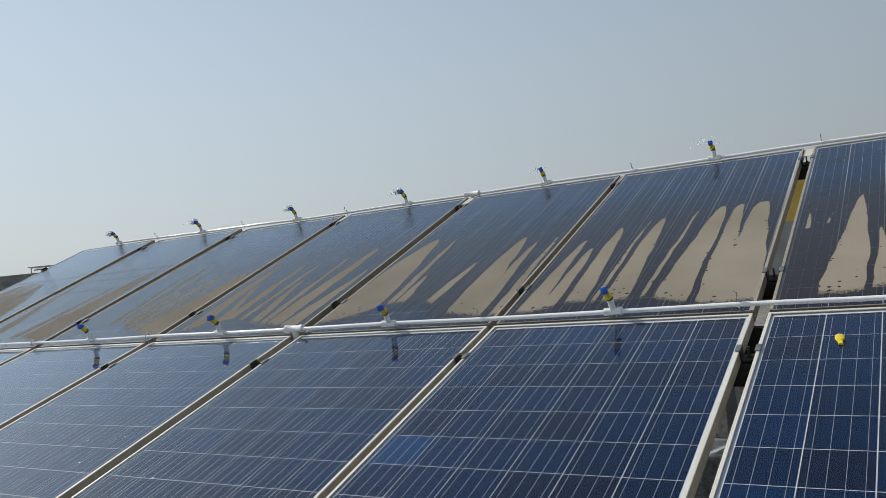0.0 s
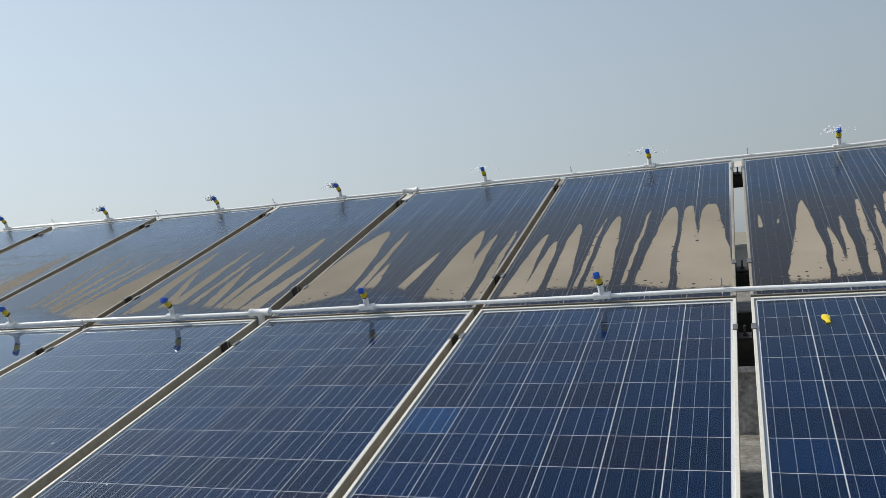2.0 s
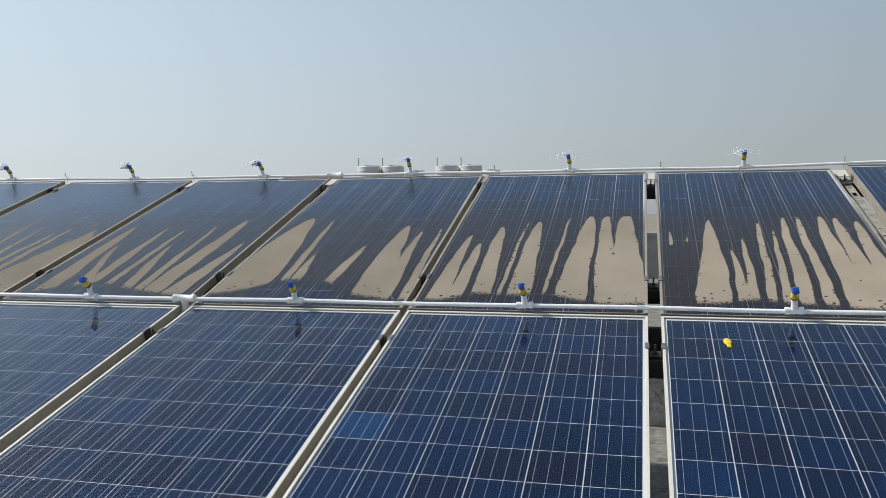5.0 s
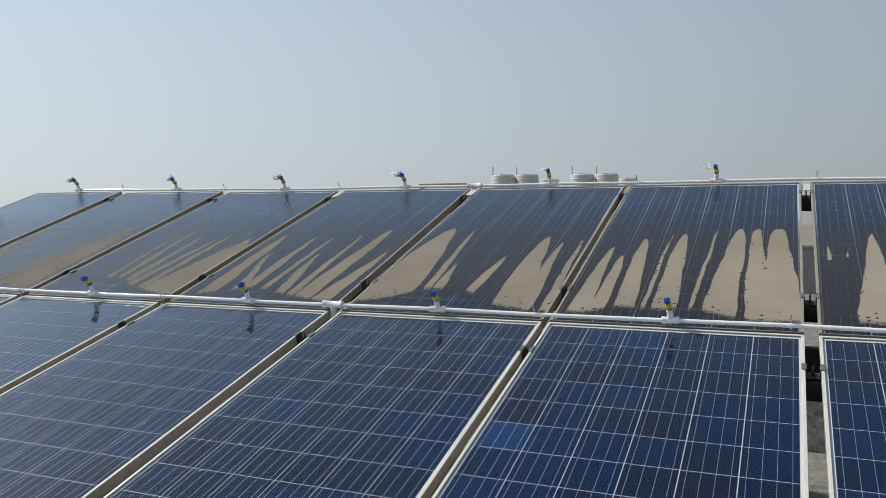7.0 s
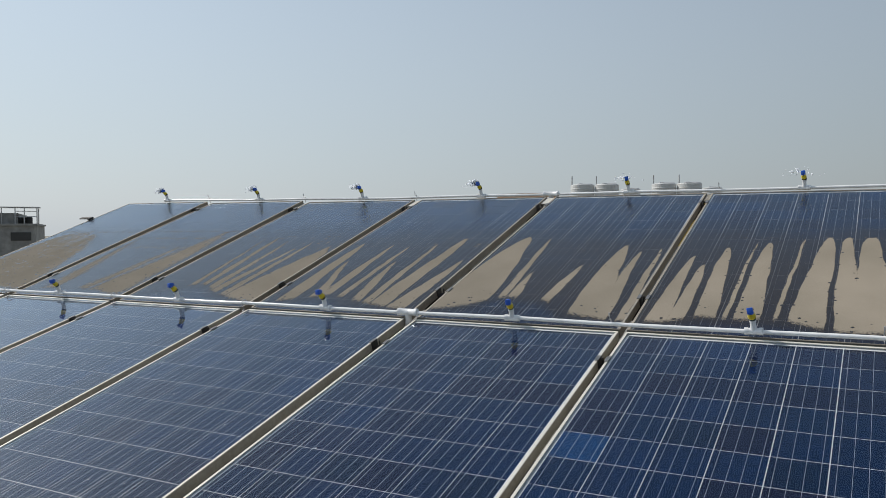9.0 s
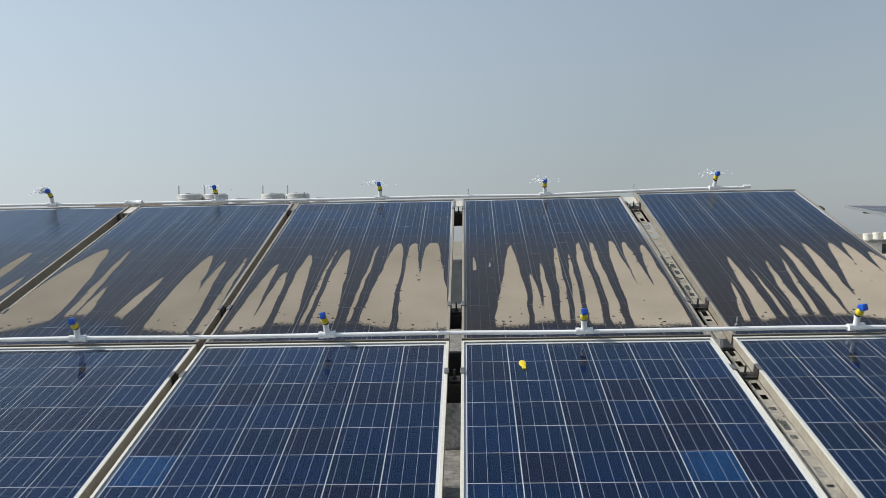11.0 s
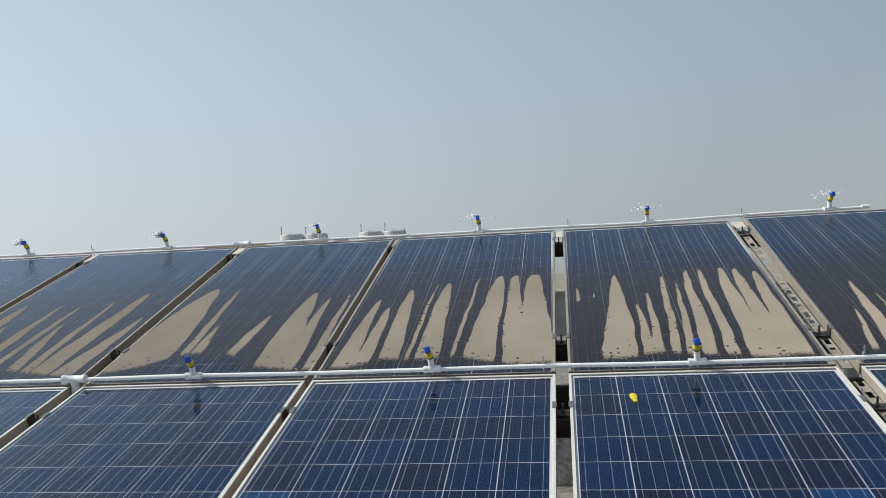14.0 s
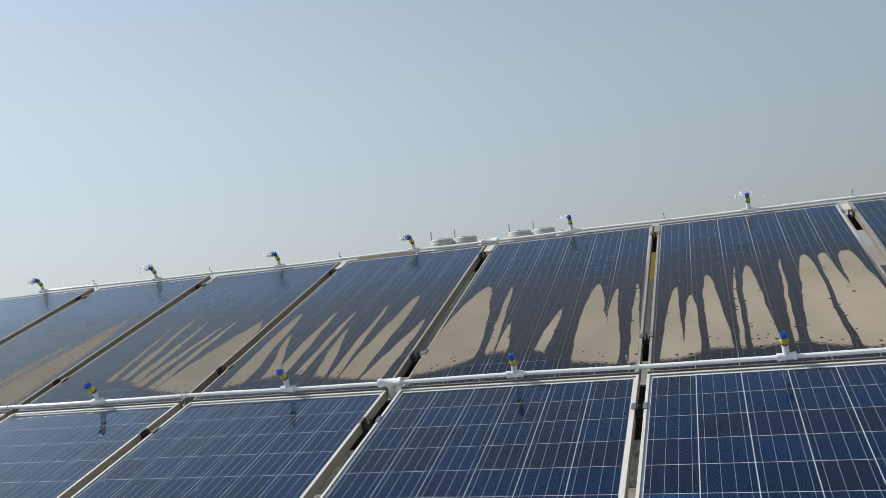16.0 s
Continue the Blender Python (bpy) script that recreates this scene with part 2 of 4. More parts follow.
M_CLAMP = surface("near_black_steel", (0.014, 0.013, 0.012), (0.06, 0.055, 0.05), 0.6, 0.2, 60, 8, 0.1)
M_PALERAIL = surface("pale_dusty_rail", (0.13, 0.12, 0.095), (0.42, 0.39, 0.33), 0.8, 0.1, 50, 12, 0.1)
M_EAR = surface("dull_clamp_metal", (0.08, 0.08, 0.08), (0.22, 0.22, 0.22), 0.5, 0.4, 60, 9, 0.05)
M_WIRE = surface("grey_wire", (0.34, 0.34, 0.34), (0.55, 0.55, 0.55), 0.4, 0.4, 60, 8, 0.03)
M_CONCRETE = surface("roof_concrete", (0.035, 0.032, 0.028), (0.30, 0.285, 0.255), 0.9, 0, 24, 6.0, 0.5, 0.6)
M_WHITEWASH = surface("weathered_whitewash", (0.10, 0.10, 0.095), (0.82, 0.82, 0.79), 0.85, 0, 38, 15.0, 0.5, 0.55)
M_OCHRE = surface("ochre_wall_paint", (0.50, 0.33, 0.06), (0.66, 0.46, 0.10), 0.8, 0, 20, 1.5, 0.2)
M_TANK = surface("white_tank_plastic", (0.48, 0.48, 0.47), (0.62, 0.62, 0.60), 0.5, 0, 4, 1.0, 0.03)
M_TANK_CREAM = surface("cream_tank_plastic", (0.60, 0.58, 0.50), (0.74, 0.72, 0.64), 0.5, 0, 4, 1.0, 0.03)
M_GREYPLASTER = surface("grey_plaster", (0.13, 0.13, 0.125), (0.40, 0.395, 0.375), 0.9, 0, 2.5, 0.6, 0.2, 0.5)
M_PALEPLASTER = surface("pale_plaster", (0.27, 0.265, 0.25), (0.74, 0.72, 0.68), 0.9, 0, 2.2, 0.5, 0.2, 0.5)
M_BRICKRED = surface("brown_parapet", (0.32, 0.20, 0.12), (0.46, 0.30, 0.19), 0.9, 0, 2, 0.4, 0.2)
M_WINDOW = surface("dark_window_glass", (0.012, 0.014, 0.016), (0.035, 0.04, 0.045), 0.15, 0, 1, 0.3, 0.0)
M_FARGLASS = surface("far_panel_glass", (0.085, 0.092, 0.110), (0.120, 0.128, 0.150), 0.5, 0, 3, 0.6, 0.0)
M_FARGLASS.node_tree.nodes["Principled BSDF"].inputs["Specular IOR Level"].default_value = 0.2
M_BARK = surface("bark", (0.06, 0.045, 0.03), (0.14, 0.105, 0.075), 0.9, 0, 12, 2, 0.6)
M_GROUND = surface("dry_ground", (0.13, 0.12, 0.09), (0.27, 0.24, 0.18), 0.95, 0, 0.6, 0.05, 0.3)


def leaf_material():
    m, n, l = material("leaf")
    b = n["Principled BSDF"]
    g = n.new("ShaderNodeNewGeometry")
    r = ramp(n, [(0.0, (0.024, 0.036, 0.010)), (0.5, (0.055, 0.078, 0.020)), (1.0, (0.115, 0.135, 0.040))])
    l.new(g.outputs["Random Per Island"], r.inputs[0])
    l.new(r.outputs[0], b.inputs["Base Color"])
    b.inputs["Roughness"].default_value = 0.5
    return m


M_LEAF = leaf_material()


def water_material():
    """Broken, foaming water: white, and lit through from behind."""
    m, n, l = material("water_drop")
    b = n["Principled BSDF"]
    b.inputs["Base Color"].default_value = (0.92, 0.94, 0.95, 1)
    b.inputs["Roughness"].default_value = 0.1
    b.inputs["IOR"].default_value = 1.33
    t = n.new("ShaderNodeBsdfTranslucent")
    t.inputs[0].default_value = (0.95, 0.96, 0.97, 1)
    mix = n.new("ShaderNodeMixShader")
    mix.inputs[0].default_value = 0.8
    l.new(b.outputs[0], mix.inputs[1])
    l.new(t.outputs[0], mix.inputs[2])
    l.new(mix.outputs[0], n["Material Output"].inputs["Surface"])
    return m


M_WATER = water_material()


# ---- mesh helpers ----
def box(bm, x0, y0, z0, x1, y1, z1, m=None):
    t = Matrix.Translation(((x0 + x1) / 2, (y0 + y1) / 2, (z0 + z1) / 2)) @ Matrix.Diagonal((x1 - x0, y1 - y0, z1 - z0, 1))
    return bmesh.ops.create_cube(bm, size=1, matrix=(m @ t) if m else t)["verts"]


def soft_box(bm, x0, y0, z0, x1, y1, z1, r=0.003, m=None, seg=2):
    v = box(bm, x0, y0, z0, x1, y1, z1, m)
    edges = list({e for k in v for e in k.link_edges})
    bmesh.ops.bevel(bm, geom=edges, offset=r, segments=seg, affect="EDGES", profile=0.5)


def rod(bm, a, b, r0, r1=None, seg=16, caps=True):
    a, b = Vector(a), Vector(b)
    d = b - a
    t = Matrix.Translation((a + b) / 2) @ d.to_track_quat("Z", "Y").to_matrix().to_4x4()
    bmesh.ops.create_cone(bm, cap_ends=caps, segments=seg, radius1=r0, radius2=r0 if r1 is None else r1, depth=d.length, matrix=t)


def lathe(bm, profile, seg=20, m=None):
    """A turned body about z, from rows of radius and height."""
    m = m or Matrix()
    rings = []
    for r, z in profile:
        rings.append([bm.verts.new(m @ Vector((r * math.cos(2 * math.pi * k / seg), r * math.sin(2 * math.pi * k / seg), z))) for k in range(seg)])
    for a, b in zip(rings, rings[1:]):
        for k in range(seg):
            bm.faces.new((a[k], a[(k + 1) % seg], b[(k + 1) % seg], b[k]))
    bm.faces.new(list(reversed(rings[0])))
    bm.faces.new(rings[-1])


def tube(bm, points, r, seg=8):
    """A bent rod along points."""
    points = [Vector(p) for p in points]
    rings = []
    for k, p in enumerate(points):
        d = (points[min(k + 1, len(points) - 1)] - points[max(k - 1, 0)]).normalized()
        q = d.to_track_quat("Z", "Y")
        rings.append([bm.verts.new(p + q @ Vector((r * math.cos(2 * math.pi * j / seg), r * math.sin(2 * math.pi * j / seg), 0))) for j in range(seg)])
    for a, b in zip(rings, rings[1:]):
        for j in range(seg):
            bm.faces.new((a[j], a[(j + 1) % seg], b[(j + 1) % seg], b[j]))
    bm.faces.new(list(reversed(rings[0])))
    bm.faces.new(rings[-1])


def mesh_of(name, bm, mat, smooth=False):
    bmesh.ops.recalc_face_normals(bm, faces=bm.faces)
    me = bpy.data.meshes.new(name)
    bm.to_mesh(me)
    bm.free()
    me.materials.append(mat)
    if smooth:
        for p in me.polygons:
            p.use_smooth = True
        me.set_sharp_from_angle(angle=radians(40))
    return me


def part(name, bm, mat, parent, label="", smooth=False):
    me = bm if isinstance(bm, bpy.types.Mesh) else mesh_of(name, bm, mat, smooth)
    ob = new(name, me)
    ob.parent = parent
    if label:
        ob["label"] = label
    return ob


def thing(name, m, label, category, group="", kind=""):
    ob = new(name)
    ob.empty_display_size = 0.1
    ob.matrix_basis = m
    return tagged(ob, label, category, group, kind)


def solid(name, bm, mat, label, category="", group="", kind="", m=None, smooth=False):
    ob = new(name, mesh_of(name, bm, mat, smooth))
    if m:
        ob.matrix_basis = m
    return tagged(ob, label, category, group, kind)


# ---- ground and roof ----
bm = bmesh.new()
bmesh.ops.create_grid(bm, x_segments=8, y_segments=8, size=1500, matrix=Matrix.Translation((0, 0, -10)))
solid("ground", bm, M_GROUND, "dry dusty ground far below the roof", "ground", kind="structure")
bm = bmesh.new()
box(bm, -14, -9, -10, 7.0, 15.8, 0)
solid("floor", bm, M_CONCRETE, "stained grey concrete roof slab under the panels", "roof", kind="structure")
for name, x0, y0, x1, y1, h in (("wall_north", -14, 15.8, 7.2, 16.0, 1.05), ("wall_east", 7.0, -9, 7.2, 15.8, 0.35), ("wall_west", -14.2, -9, -14, 16.0, 1.0), ("wall_south", -14, -9.2, 7.2, -9, 1.0)):
    bm = bmesh.new()
    box(bm, x0, y0, -10, x1, y1, h - 0.06)
    box(bm, x0 - 0.04, y0 - 0.04, h - 0.06, x1 + 0.04, y1 + 0.04, h)
    solid(name, bm, M_GREYPLASTER, "weathered grey plastered roof parapet", "parapet", kind="structure")


# ---- solar panels ----
def rail_mesh(length, name, mat):
    """An aluminium frame extrusion along x: top lip, outer web, bottom flange."""
    bm = bmesh.new()
    a = length / 2
    soft_box(bm, -a, 0, -0.0035, a, 0.011, 0, 0.0008, seg=1)
    box(bm, -a, 0.0002, -0.040, a, 0.0022, -0.0035)
    box(bm, -a, 0.0022, -0.040, a, 0.026, -0.038)
    me = mesh_of(name, bm, mat)
    # dust and grime on web and flange, with the gap's shade in their colour
    me.materials.append(M_WEB if mat is M_FRAME_DUST else M_GRIME_SHADE)
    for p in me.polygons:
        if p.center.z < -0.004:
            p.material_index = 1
    return me


def grid_lines():
    """The four bright ribbons down each column of cells."""
    bm = bmesh.new()
    for i in range(6):
        for k in range(4):
            x = -3 * CELL + i * CELL + (k + 0.5) * CELL / 4
            box(bm, x - 0.0005, 0.026, -0.0064, x + 0.0005, PANEL_L - 0.026, -0.0060)
    return mesh_of("ribbons", bm, M_RIBBON)


def flat_pane():
    bm = bmesh.new()
    v = [bm.verts.new((x, y, -0.0012)) for x, y in ((-PANEL_W / 2 + 0.003, 0.003), (PANEL_W / 2 - 0.003, 0.003), (PANEL_W / 2 - 0.003, PANEL_L - 0.003), (-PANEL_W / 2 + 0.003, PANEL_L - 0.003))]
    bm.faces.new(v)
    return mesh_of("glass", bm, M_PANE)


bm = bmesh.new()
box(bm, -CELL / 2 + 0.0017, -CELL / 2 + 0.0017, -0.0075, CELL / 2 - 0.0017, CELL / 2 - 0.0017, -0.0068)
ME_CELL = mesh_of("cell", bm, M_CELL)
ME_CELL_BRIGHT = ME_CELL.copy()
ME_CELL_BRIGHT.materials[0] = M_CELL_BRIGHT
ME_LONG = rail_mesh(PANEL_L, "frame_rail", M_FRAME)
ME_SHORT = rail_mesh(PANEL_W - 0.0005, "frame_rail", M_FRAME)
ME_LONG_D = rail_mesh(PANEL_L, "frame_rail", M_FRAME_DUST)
# short rails of the dusty panels have a darker lip than the long ones
ME_HEAD_D = rail_mesh(PANEL_W - 0.0005, "frame_rail", M_RAIL_DARK)
ME_RIBBON = grid_lines()
ME_PANE = flat_pane()
bm = bmesh.new()
box(bm, -PANEL_W / 2 + 0.003, 0.003, -0.0095, PANEL_W / 2 - 0.003, PANEL_L - 0.003, -0.0077)
ME_BACK = mesh_of("backsheet", bm, M_BACK)
bm = bmesh.new()
soft_box(bm, -0.06, PANEL_L - 0.22, -0.030, 0.06, PANEL_L - 0.11, -0.0098, 0.004)
ME_JBOX = mesh_of("junction_box", bm, M_RUBBER)


def solar_panel(m, pane, dusty, label, group, bright=()):
    p = thing("solar_panel", m, label, "solar panel", group)
    long_rail, short_rail = (ME_LONG_D, ME_HEAD_D) if dusty else (ME_LONG, ME_SHORT)
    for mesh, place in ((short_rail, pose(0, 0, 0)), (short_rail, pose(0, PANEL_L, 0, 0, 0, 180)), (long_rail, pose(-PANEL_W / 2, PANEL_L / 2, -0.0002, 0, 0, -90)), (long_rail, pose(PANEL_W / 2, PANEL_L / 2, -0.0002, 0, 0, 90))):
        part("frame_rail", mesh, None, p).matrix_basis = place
    part("backsheet", ME_BACK, None, p, "white backsheet")
    part("ribbons", ME_RIBBON, None, p, "thin silver contact ribbons")
    part("glass", pane, None, p, "dust-caked glass with washed streaks" if dusty else "clean glossy glass")
    part("junction_box", ME_JBOX, None, p, "black junction box")
    y0 = (PANEL_L - 12 * CELL) / 2
    for i in range(6):
        for j in range(12):
            part("cell", ME_CELL_BRIGHT if (i, j) in bright else ME_CELL, None, p).matrix_basis = pose(-2.5 * CELL + i * CELL, y0 + (j + 0.5) * CELL, 0)
    return p


for k, x in enumerate(COLUMN_X):
    solar_panel(LOW @ pose(x + PANEL_W / 2, -PANEL_L - 0.002, 0), ME_PANE, False, "clean dark blue polycrystalline solar panel in a cream frame", "lower row of solar panels", {1: ((4, 6),), 2: ((0, 6),)}.get(k, ()))

# Dry dust that the water has left standing, column by column: spears of tip (across, down), left and right edge at the foot, depth of the foot, and sharpness.
# All as parts of the panel from its left and its upper edge.
FINGERS = {}
FINGERS[0] = [(0.16, 0.72, 0.09, 0.12, 0.92, 0.6), (0.24, 0.56, 0.16, 0.23, 0.91, 0.6), (0.30, 0.64, 0.27, 0.29, 0.89, 0.5), (0.40, 0.59, 0.33, 0.38, 0.91, 0.6), (0.48, 0.59, 0.40, 0.43, 0.94, 0.4), (0.55, 0.49, 0.48, 0.55, 0.95, 0.45), (0.67, 0.48, 0.55, 0.64, 0.95, 0.45), (0.81, 0.48, 0.61, 0.76, 0.96, 0.5), (0.88, 0.48, 0.73, 0.87, 0.96, 0.5), (0.95, 0.55, 0.83, 0.96, 0.95, 0.5)]
FINGERS[1] = [(0.06, 0.52, 0.05, 0.07, 0.62, 0.4), (0.15, 0.54, 0.13, 0.14, 0.60, 0.4), (0.26, 0.44, 0.14, 0.29, 0.90, 0.7), (0.33, 0.64, 0.31, 0.36, 0.90, 0.6), (0.39, 0.58, 0.36, 0.40, 0.90, 0.4), (0.49, 0.46, 0.43, 0.47, 0.90, 0.3), (0.55, 0.51, 0.49, 0.53, 0.91, 0.6), (0.61, 0.43, 0.55, 0.61, 0.91, 0.35), (0.68, 0.42, 0.64, 0.69, 0.91, 0.35), (0.79, 0.42, 0.72, 0.81, 0.91, 0.35), (0.86, 0.43, 0.80, 0.89, 0.91, 0.4), (0.95, 0.46, 0.87, 0.96, 0.91, 0.4)]
FINGERS[2] = [(0.10, 0.55, 0.05, 0.14, 0.90, 0.5), (0.18, 0.61, 0.14, 0.21, 0.90, 0.4), (0.25, 0.49, 0.24, 0.33, 0.88, 0.35), (0.38, 0.45, 0.36, 0.38, 0.82, 0.35), (0.44, 0.45, 0.40, 0.50, 0.88, 0.4), (0.60, 0.42, 0.55, 0.57, 0.89, 0.25), (0.72, 0.41, 0.61, 0.75, 0.88, 0.4), (0.80, 0.41, 0.78, 0.88, 0.91, 0.3), (0.90, 0.41, 0.86, 1.00, 0.91, 0.3)]
FINGERS[3] = [(0.13, 0.41, -0.02, 0.27, 0.83, 0.6), (0.28, 0.43, 0.30, 0.34, 0.80, 0.35), (0.36, 0.69, 0.35, 0.40, 0.80, 0.6), (0.60, 0.63, 0.54, 0.60, 0.80, 0.5), (0.64, 0.55, 0.64, 0.64, 0.64, 0.5), (0.75, 0.48, 0.71, 0.86, 0.85, 0.5), (0.85, 0.52, 0.84, 0.91, 0.88, 0.5), (0.95, 0.49, 0.95, 0.99, 0.88, 0.5)]
FINGERS[4] = [(0.09, 0.48, 0.07, 0.18, 0.83, 0.5), (0.17, 0.63, 0.24, 0.30, 0.83, 0.5), (0.33, 0.49, 0.31, 0.38, 0.83, 0.45), (0.46, 0.50, 0.43, 0.48, 0.86, 0.4), (0.51, 0.63, 0.55, 0.63, 0.93, 0.5), (0.64, 0.48, 0.64, 0.69, 0.88, 0.35), (0.79, 0.43, 0.70, 0.82, 0.94, 0.4), (0.95, 0.61, 0.83, 0.94, 0.92, 0.6)]
FINGERS[5] = [(0.94, 0.49, 0.75, 1.03, 0.88, 0.7), (0.73, 0.44, 0.68, 0.75, 0.89, 0.4), (0.66, 0.54, 0.58, 0.64, 0.89, 0.5), (0.51, 0.47, 0.51, 0.57, 0.89, 0.4), (0.36, 0.42, 0.42, 0.48, 0.89, 0.4), (0.26, 0.44, 0.34, 0.39, 0.90, 0.4)]
FINGERS[6] = [(0.85, 0.38, 0.63, 0.96, 0.90, 0.6), (0.66, 0.56, 0.51, 0.61, 0.90, 0.5), (0.07, 0.46, 0.13, 0.25, 0.83, 0.6)]
FINGERS[7] = [(0.34, 0.40, 0.02, 0.99, 0.85, 0.35)]


def smooth(a, b, x):
    t = min(1, max(0, (x - a) / (b - a)))
    return t * t * (3 - 2 * t)


# how high the lower sprinklers have washed the foot of each column
FOOT = (0.6, 0.35, 0.55, 1.25, 0.7, 1.1, 0.45, 0.4)


def spear(finger, u, s):
    """How far a place lies inside a spear of dry dust, in units of the ragged edge."""
    tip_u, tip_s, left, right, base, sharp = finger
    t = (s - tip_s) / (base - tip_s)
    if t < 0:
        return t * (base - tip_s) / 0.022
    t = min(t, 1.25)
    half = 0.5 * (right - left) * min(t, 1.0) ** sharp
    centre = tip_u + (0.5 * (left + right) - tip_u) * t
    inside = (half - abs(u - centre)) / 0.022
    inside = min(inside, (s - tip_s + 0.02) / 0.10)
    if base < 0.7:
        inside = min(inside, (base - s) / 0.02)
    return inside


def dusty_pane(k):
    """The pane of an upper panel, with the dry dust and the wet film on it as fields over a fine grid."""
    nx, ny = 110, 132
    w, h = PANEL_W - 0.006, PANEL_L - 0.006
    verts, dust, wet = [], [], []
    for j in range(ny + 1):
        for i in range(nx + 1):
            u, s = i / nx, 1 - j / ny
            verts.append((-w / 2 + u * w, 0.003 + h * j / ny, -0.0012))
            a = 0.013 * noise.noise((u * 3 + k * 9, s * 4.5, 1.3)) + 0.008 * noise.noise((u * 9 + k * 7, s * 14, 4.1))
            rag = 0.006 * noise.noise((u * 24 + k * 3, s * 16, 7.1))
            d = max(spear(f, u + a, s + rag) for f in FINGERS[k])
            # the far columns are washed in many fine streaks
            if k > 3:
                d += 0.35 * (k - 3) * noise.noise((u * 38 + k * 5, s * 3.2, 2.2)) - 0.08 * (k - 3)
                d *= (0.9, 0.35, 0.06, 0.05)[k - 4]
            # washed by the lower sprinklers: an arc at the foot of the pane
            arc = 0.96 - 0.085 * math.exp(-(((u - 0.42) / 0.27) ** 2)) * FOOT[k] + 0.018 * noise.noise((u * 6 + k * 4, 8.8, 0))
            d = min(d, (arc - s) / 0.13 - 0.05)
            dust.append(max(-1.0, min(2.2, d)))
            film = 0.05 + 0.62 * smooth(0.22, 0.52, s + 0.05 * noise.noise((u * 5 + k * 3, s * 2, 6))) * (1 - 0.75 * smooth(arc - 0.005, arc + 0.055, s))
            wet.append(film)
    faces = [(j * (nx + 1) + i, j * (nx + 1) + i + 1, (j + 1) * (nx + 1) + i + 1, (j + 1) * (nx + 1) + i) for j in range(ny) for i in range(nx)]
    me = bpy.data.meshes.new("glass")
    me.from_pydata(verts, [], faces)
    for name, values in (("dust", dust), ("wet", wet)):
        me.attributes.new(name, "FLOAT", "POINT").data.foreach_set("value", values)
    me.materials.append(M_PANE_DUST)
    for p in me.polygons:
        p.use_smooth = True
    return me


for k, x in enumerate(COLUMN_X):
    solar_panel(UP @ pose(x + PANEL_W / 2, 0.0, 0, math.degrees(bow(x + PANEL_W / 2) / PANEL_L)), dusty_pane(k), True, "solar panel caked with tan dust, half washed in streaks", "upper row of solar panels")


# ---- mounting frame ----
def purlin(m, x0, x1):
    p = thing("purlin", m, "dark steel channel carrying the panels", "purlin", "purlins under the panels")
    bm = bmesh.new()
    box(bm, x0, -0.03, -0.003, x1, 0.03, 0)
    box(bm, x0, -0.03, -0.062, x1, -0.027, -0.003)
    box(bm, x0, -0.03, -0.065, x1, 0.03, -0.062)
    box(bm, x0, 0.027, -0.018, x1, 0.03, -0.003)
    box(bm, x0, 0.027, -0.062, x1, 0.03, -0.047)
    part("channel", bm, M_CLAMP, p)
    return p


PURLINS = [(LOW, -0.275), (LOW, -1.60), (UP, 0.345), (UP, 1.775)]
for base, v in PURLINS:
    purlin(base @ pose(0, v, -0.042), X_LEFT - 0.13, X_RIGHT + 0.10)


def clamp_thing(m, gap):
    c = thing("panel_clamp", m, "dark clamp bolted between two panel frames", "clamp", "panel clamps")
    g = gap / 2
    bm = bmesh.new()
    soft_box(bm, -g - 0.013, -0.022, 0.0006, -g + 0.004, 0.022, 0.004, 0.001, seg=1)
    part("ear", bm, M_EAR, c, "dull grey metal ear")
    bm = bmesh.new()
    soft_box(bm, g - 0.004, -0.022, 0.0006, g + 0.013, 0.022, 0.004, 0.001, seg=1)
    part("ear", bm, M_EAR, c, "dull grey metal ear")
    bm = bmesh.new()
    box(bm, -g + 0.0005, -0.022, -0.030, -g + 0.004, 0.022, 0.002)
    box(bm, g - 0.004, -0.022, -0.030, g - 0.0005, 0.022, 0.002)
    box(bm, -g + 0.0005, -0.022, -0.034, g - 0.0005, 0.022, -0.030)
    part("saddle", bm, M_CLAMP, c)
    bm = bmesh.new()
    rod(bm, (0, 0, -0.040), (0, 0, 0.006), 0.004, seg=10)
    rod(bm, (0, 0, -0.030), (0, 0, -0.023), 0.008, seg=6)
    part("bolt", bm, M_CLAMP, c)
    return c


GAP_W = [COLUMN_X[k] - COLUMN_X[k + 1] - PANEL_W for k in range(7)]
for base, v in PURLINS:
    for k in range(7):
        clamp_thing(base @ pose(COLUMN_X[k] - GAP_W[k] / 2, v, bow(COLUMN_X[k]) * v / PANEL_L if base is UP else 0), GAP_W[k])
# flat cover strips at the head of the gaps
for k in range(7):
    bm = bmesh.new()
    box(bm, -GAP_W[k] / 2 + 0.002, 0, -0.012, GAP_W[k] / 2 - 0.002, 0.12, -0.009)
    solid("cover_plate", bm, M_FRAME if k != 2 else M_FRAME_DUST, "flat metal plate closing the gap between panels", "plate", "gap plates", m=UP @ pose(COLUMN_X[k] - GAP_W[k] / 2, PANEL_L - 0.125, 0))

bm = bmesh.new()
soft_box(bm, -0.13, -0.02, 0.005, 0.012, 0.02, 0.017, 0.004)
box(bm, -0.012, -0.03, -0.045, -0.001, 0.03, 0.01)
solid("edge_bracket", bm, M_CLAMP, "dark steel bracket clipped to the panel edge", "bracket", m=UP @ pose(X_LEFT, 1.52, bow(X_LEFT + 0.5) * 0.78))

# rafters, posts and footings
RAFTER_X = [1.60, -0.50, -2.60, -4.70, -5.95]


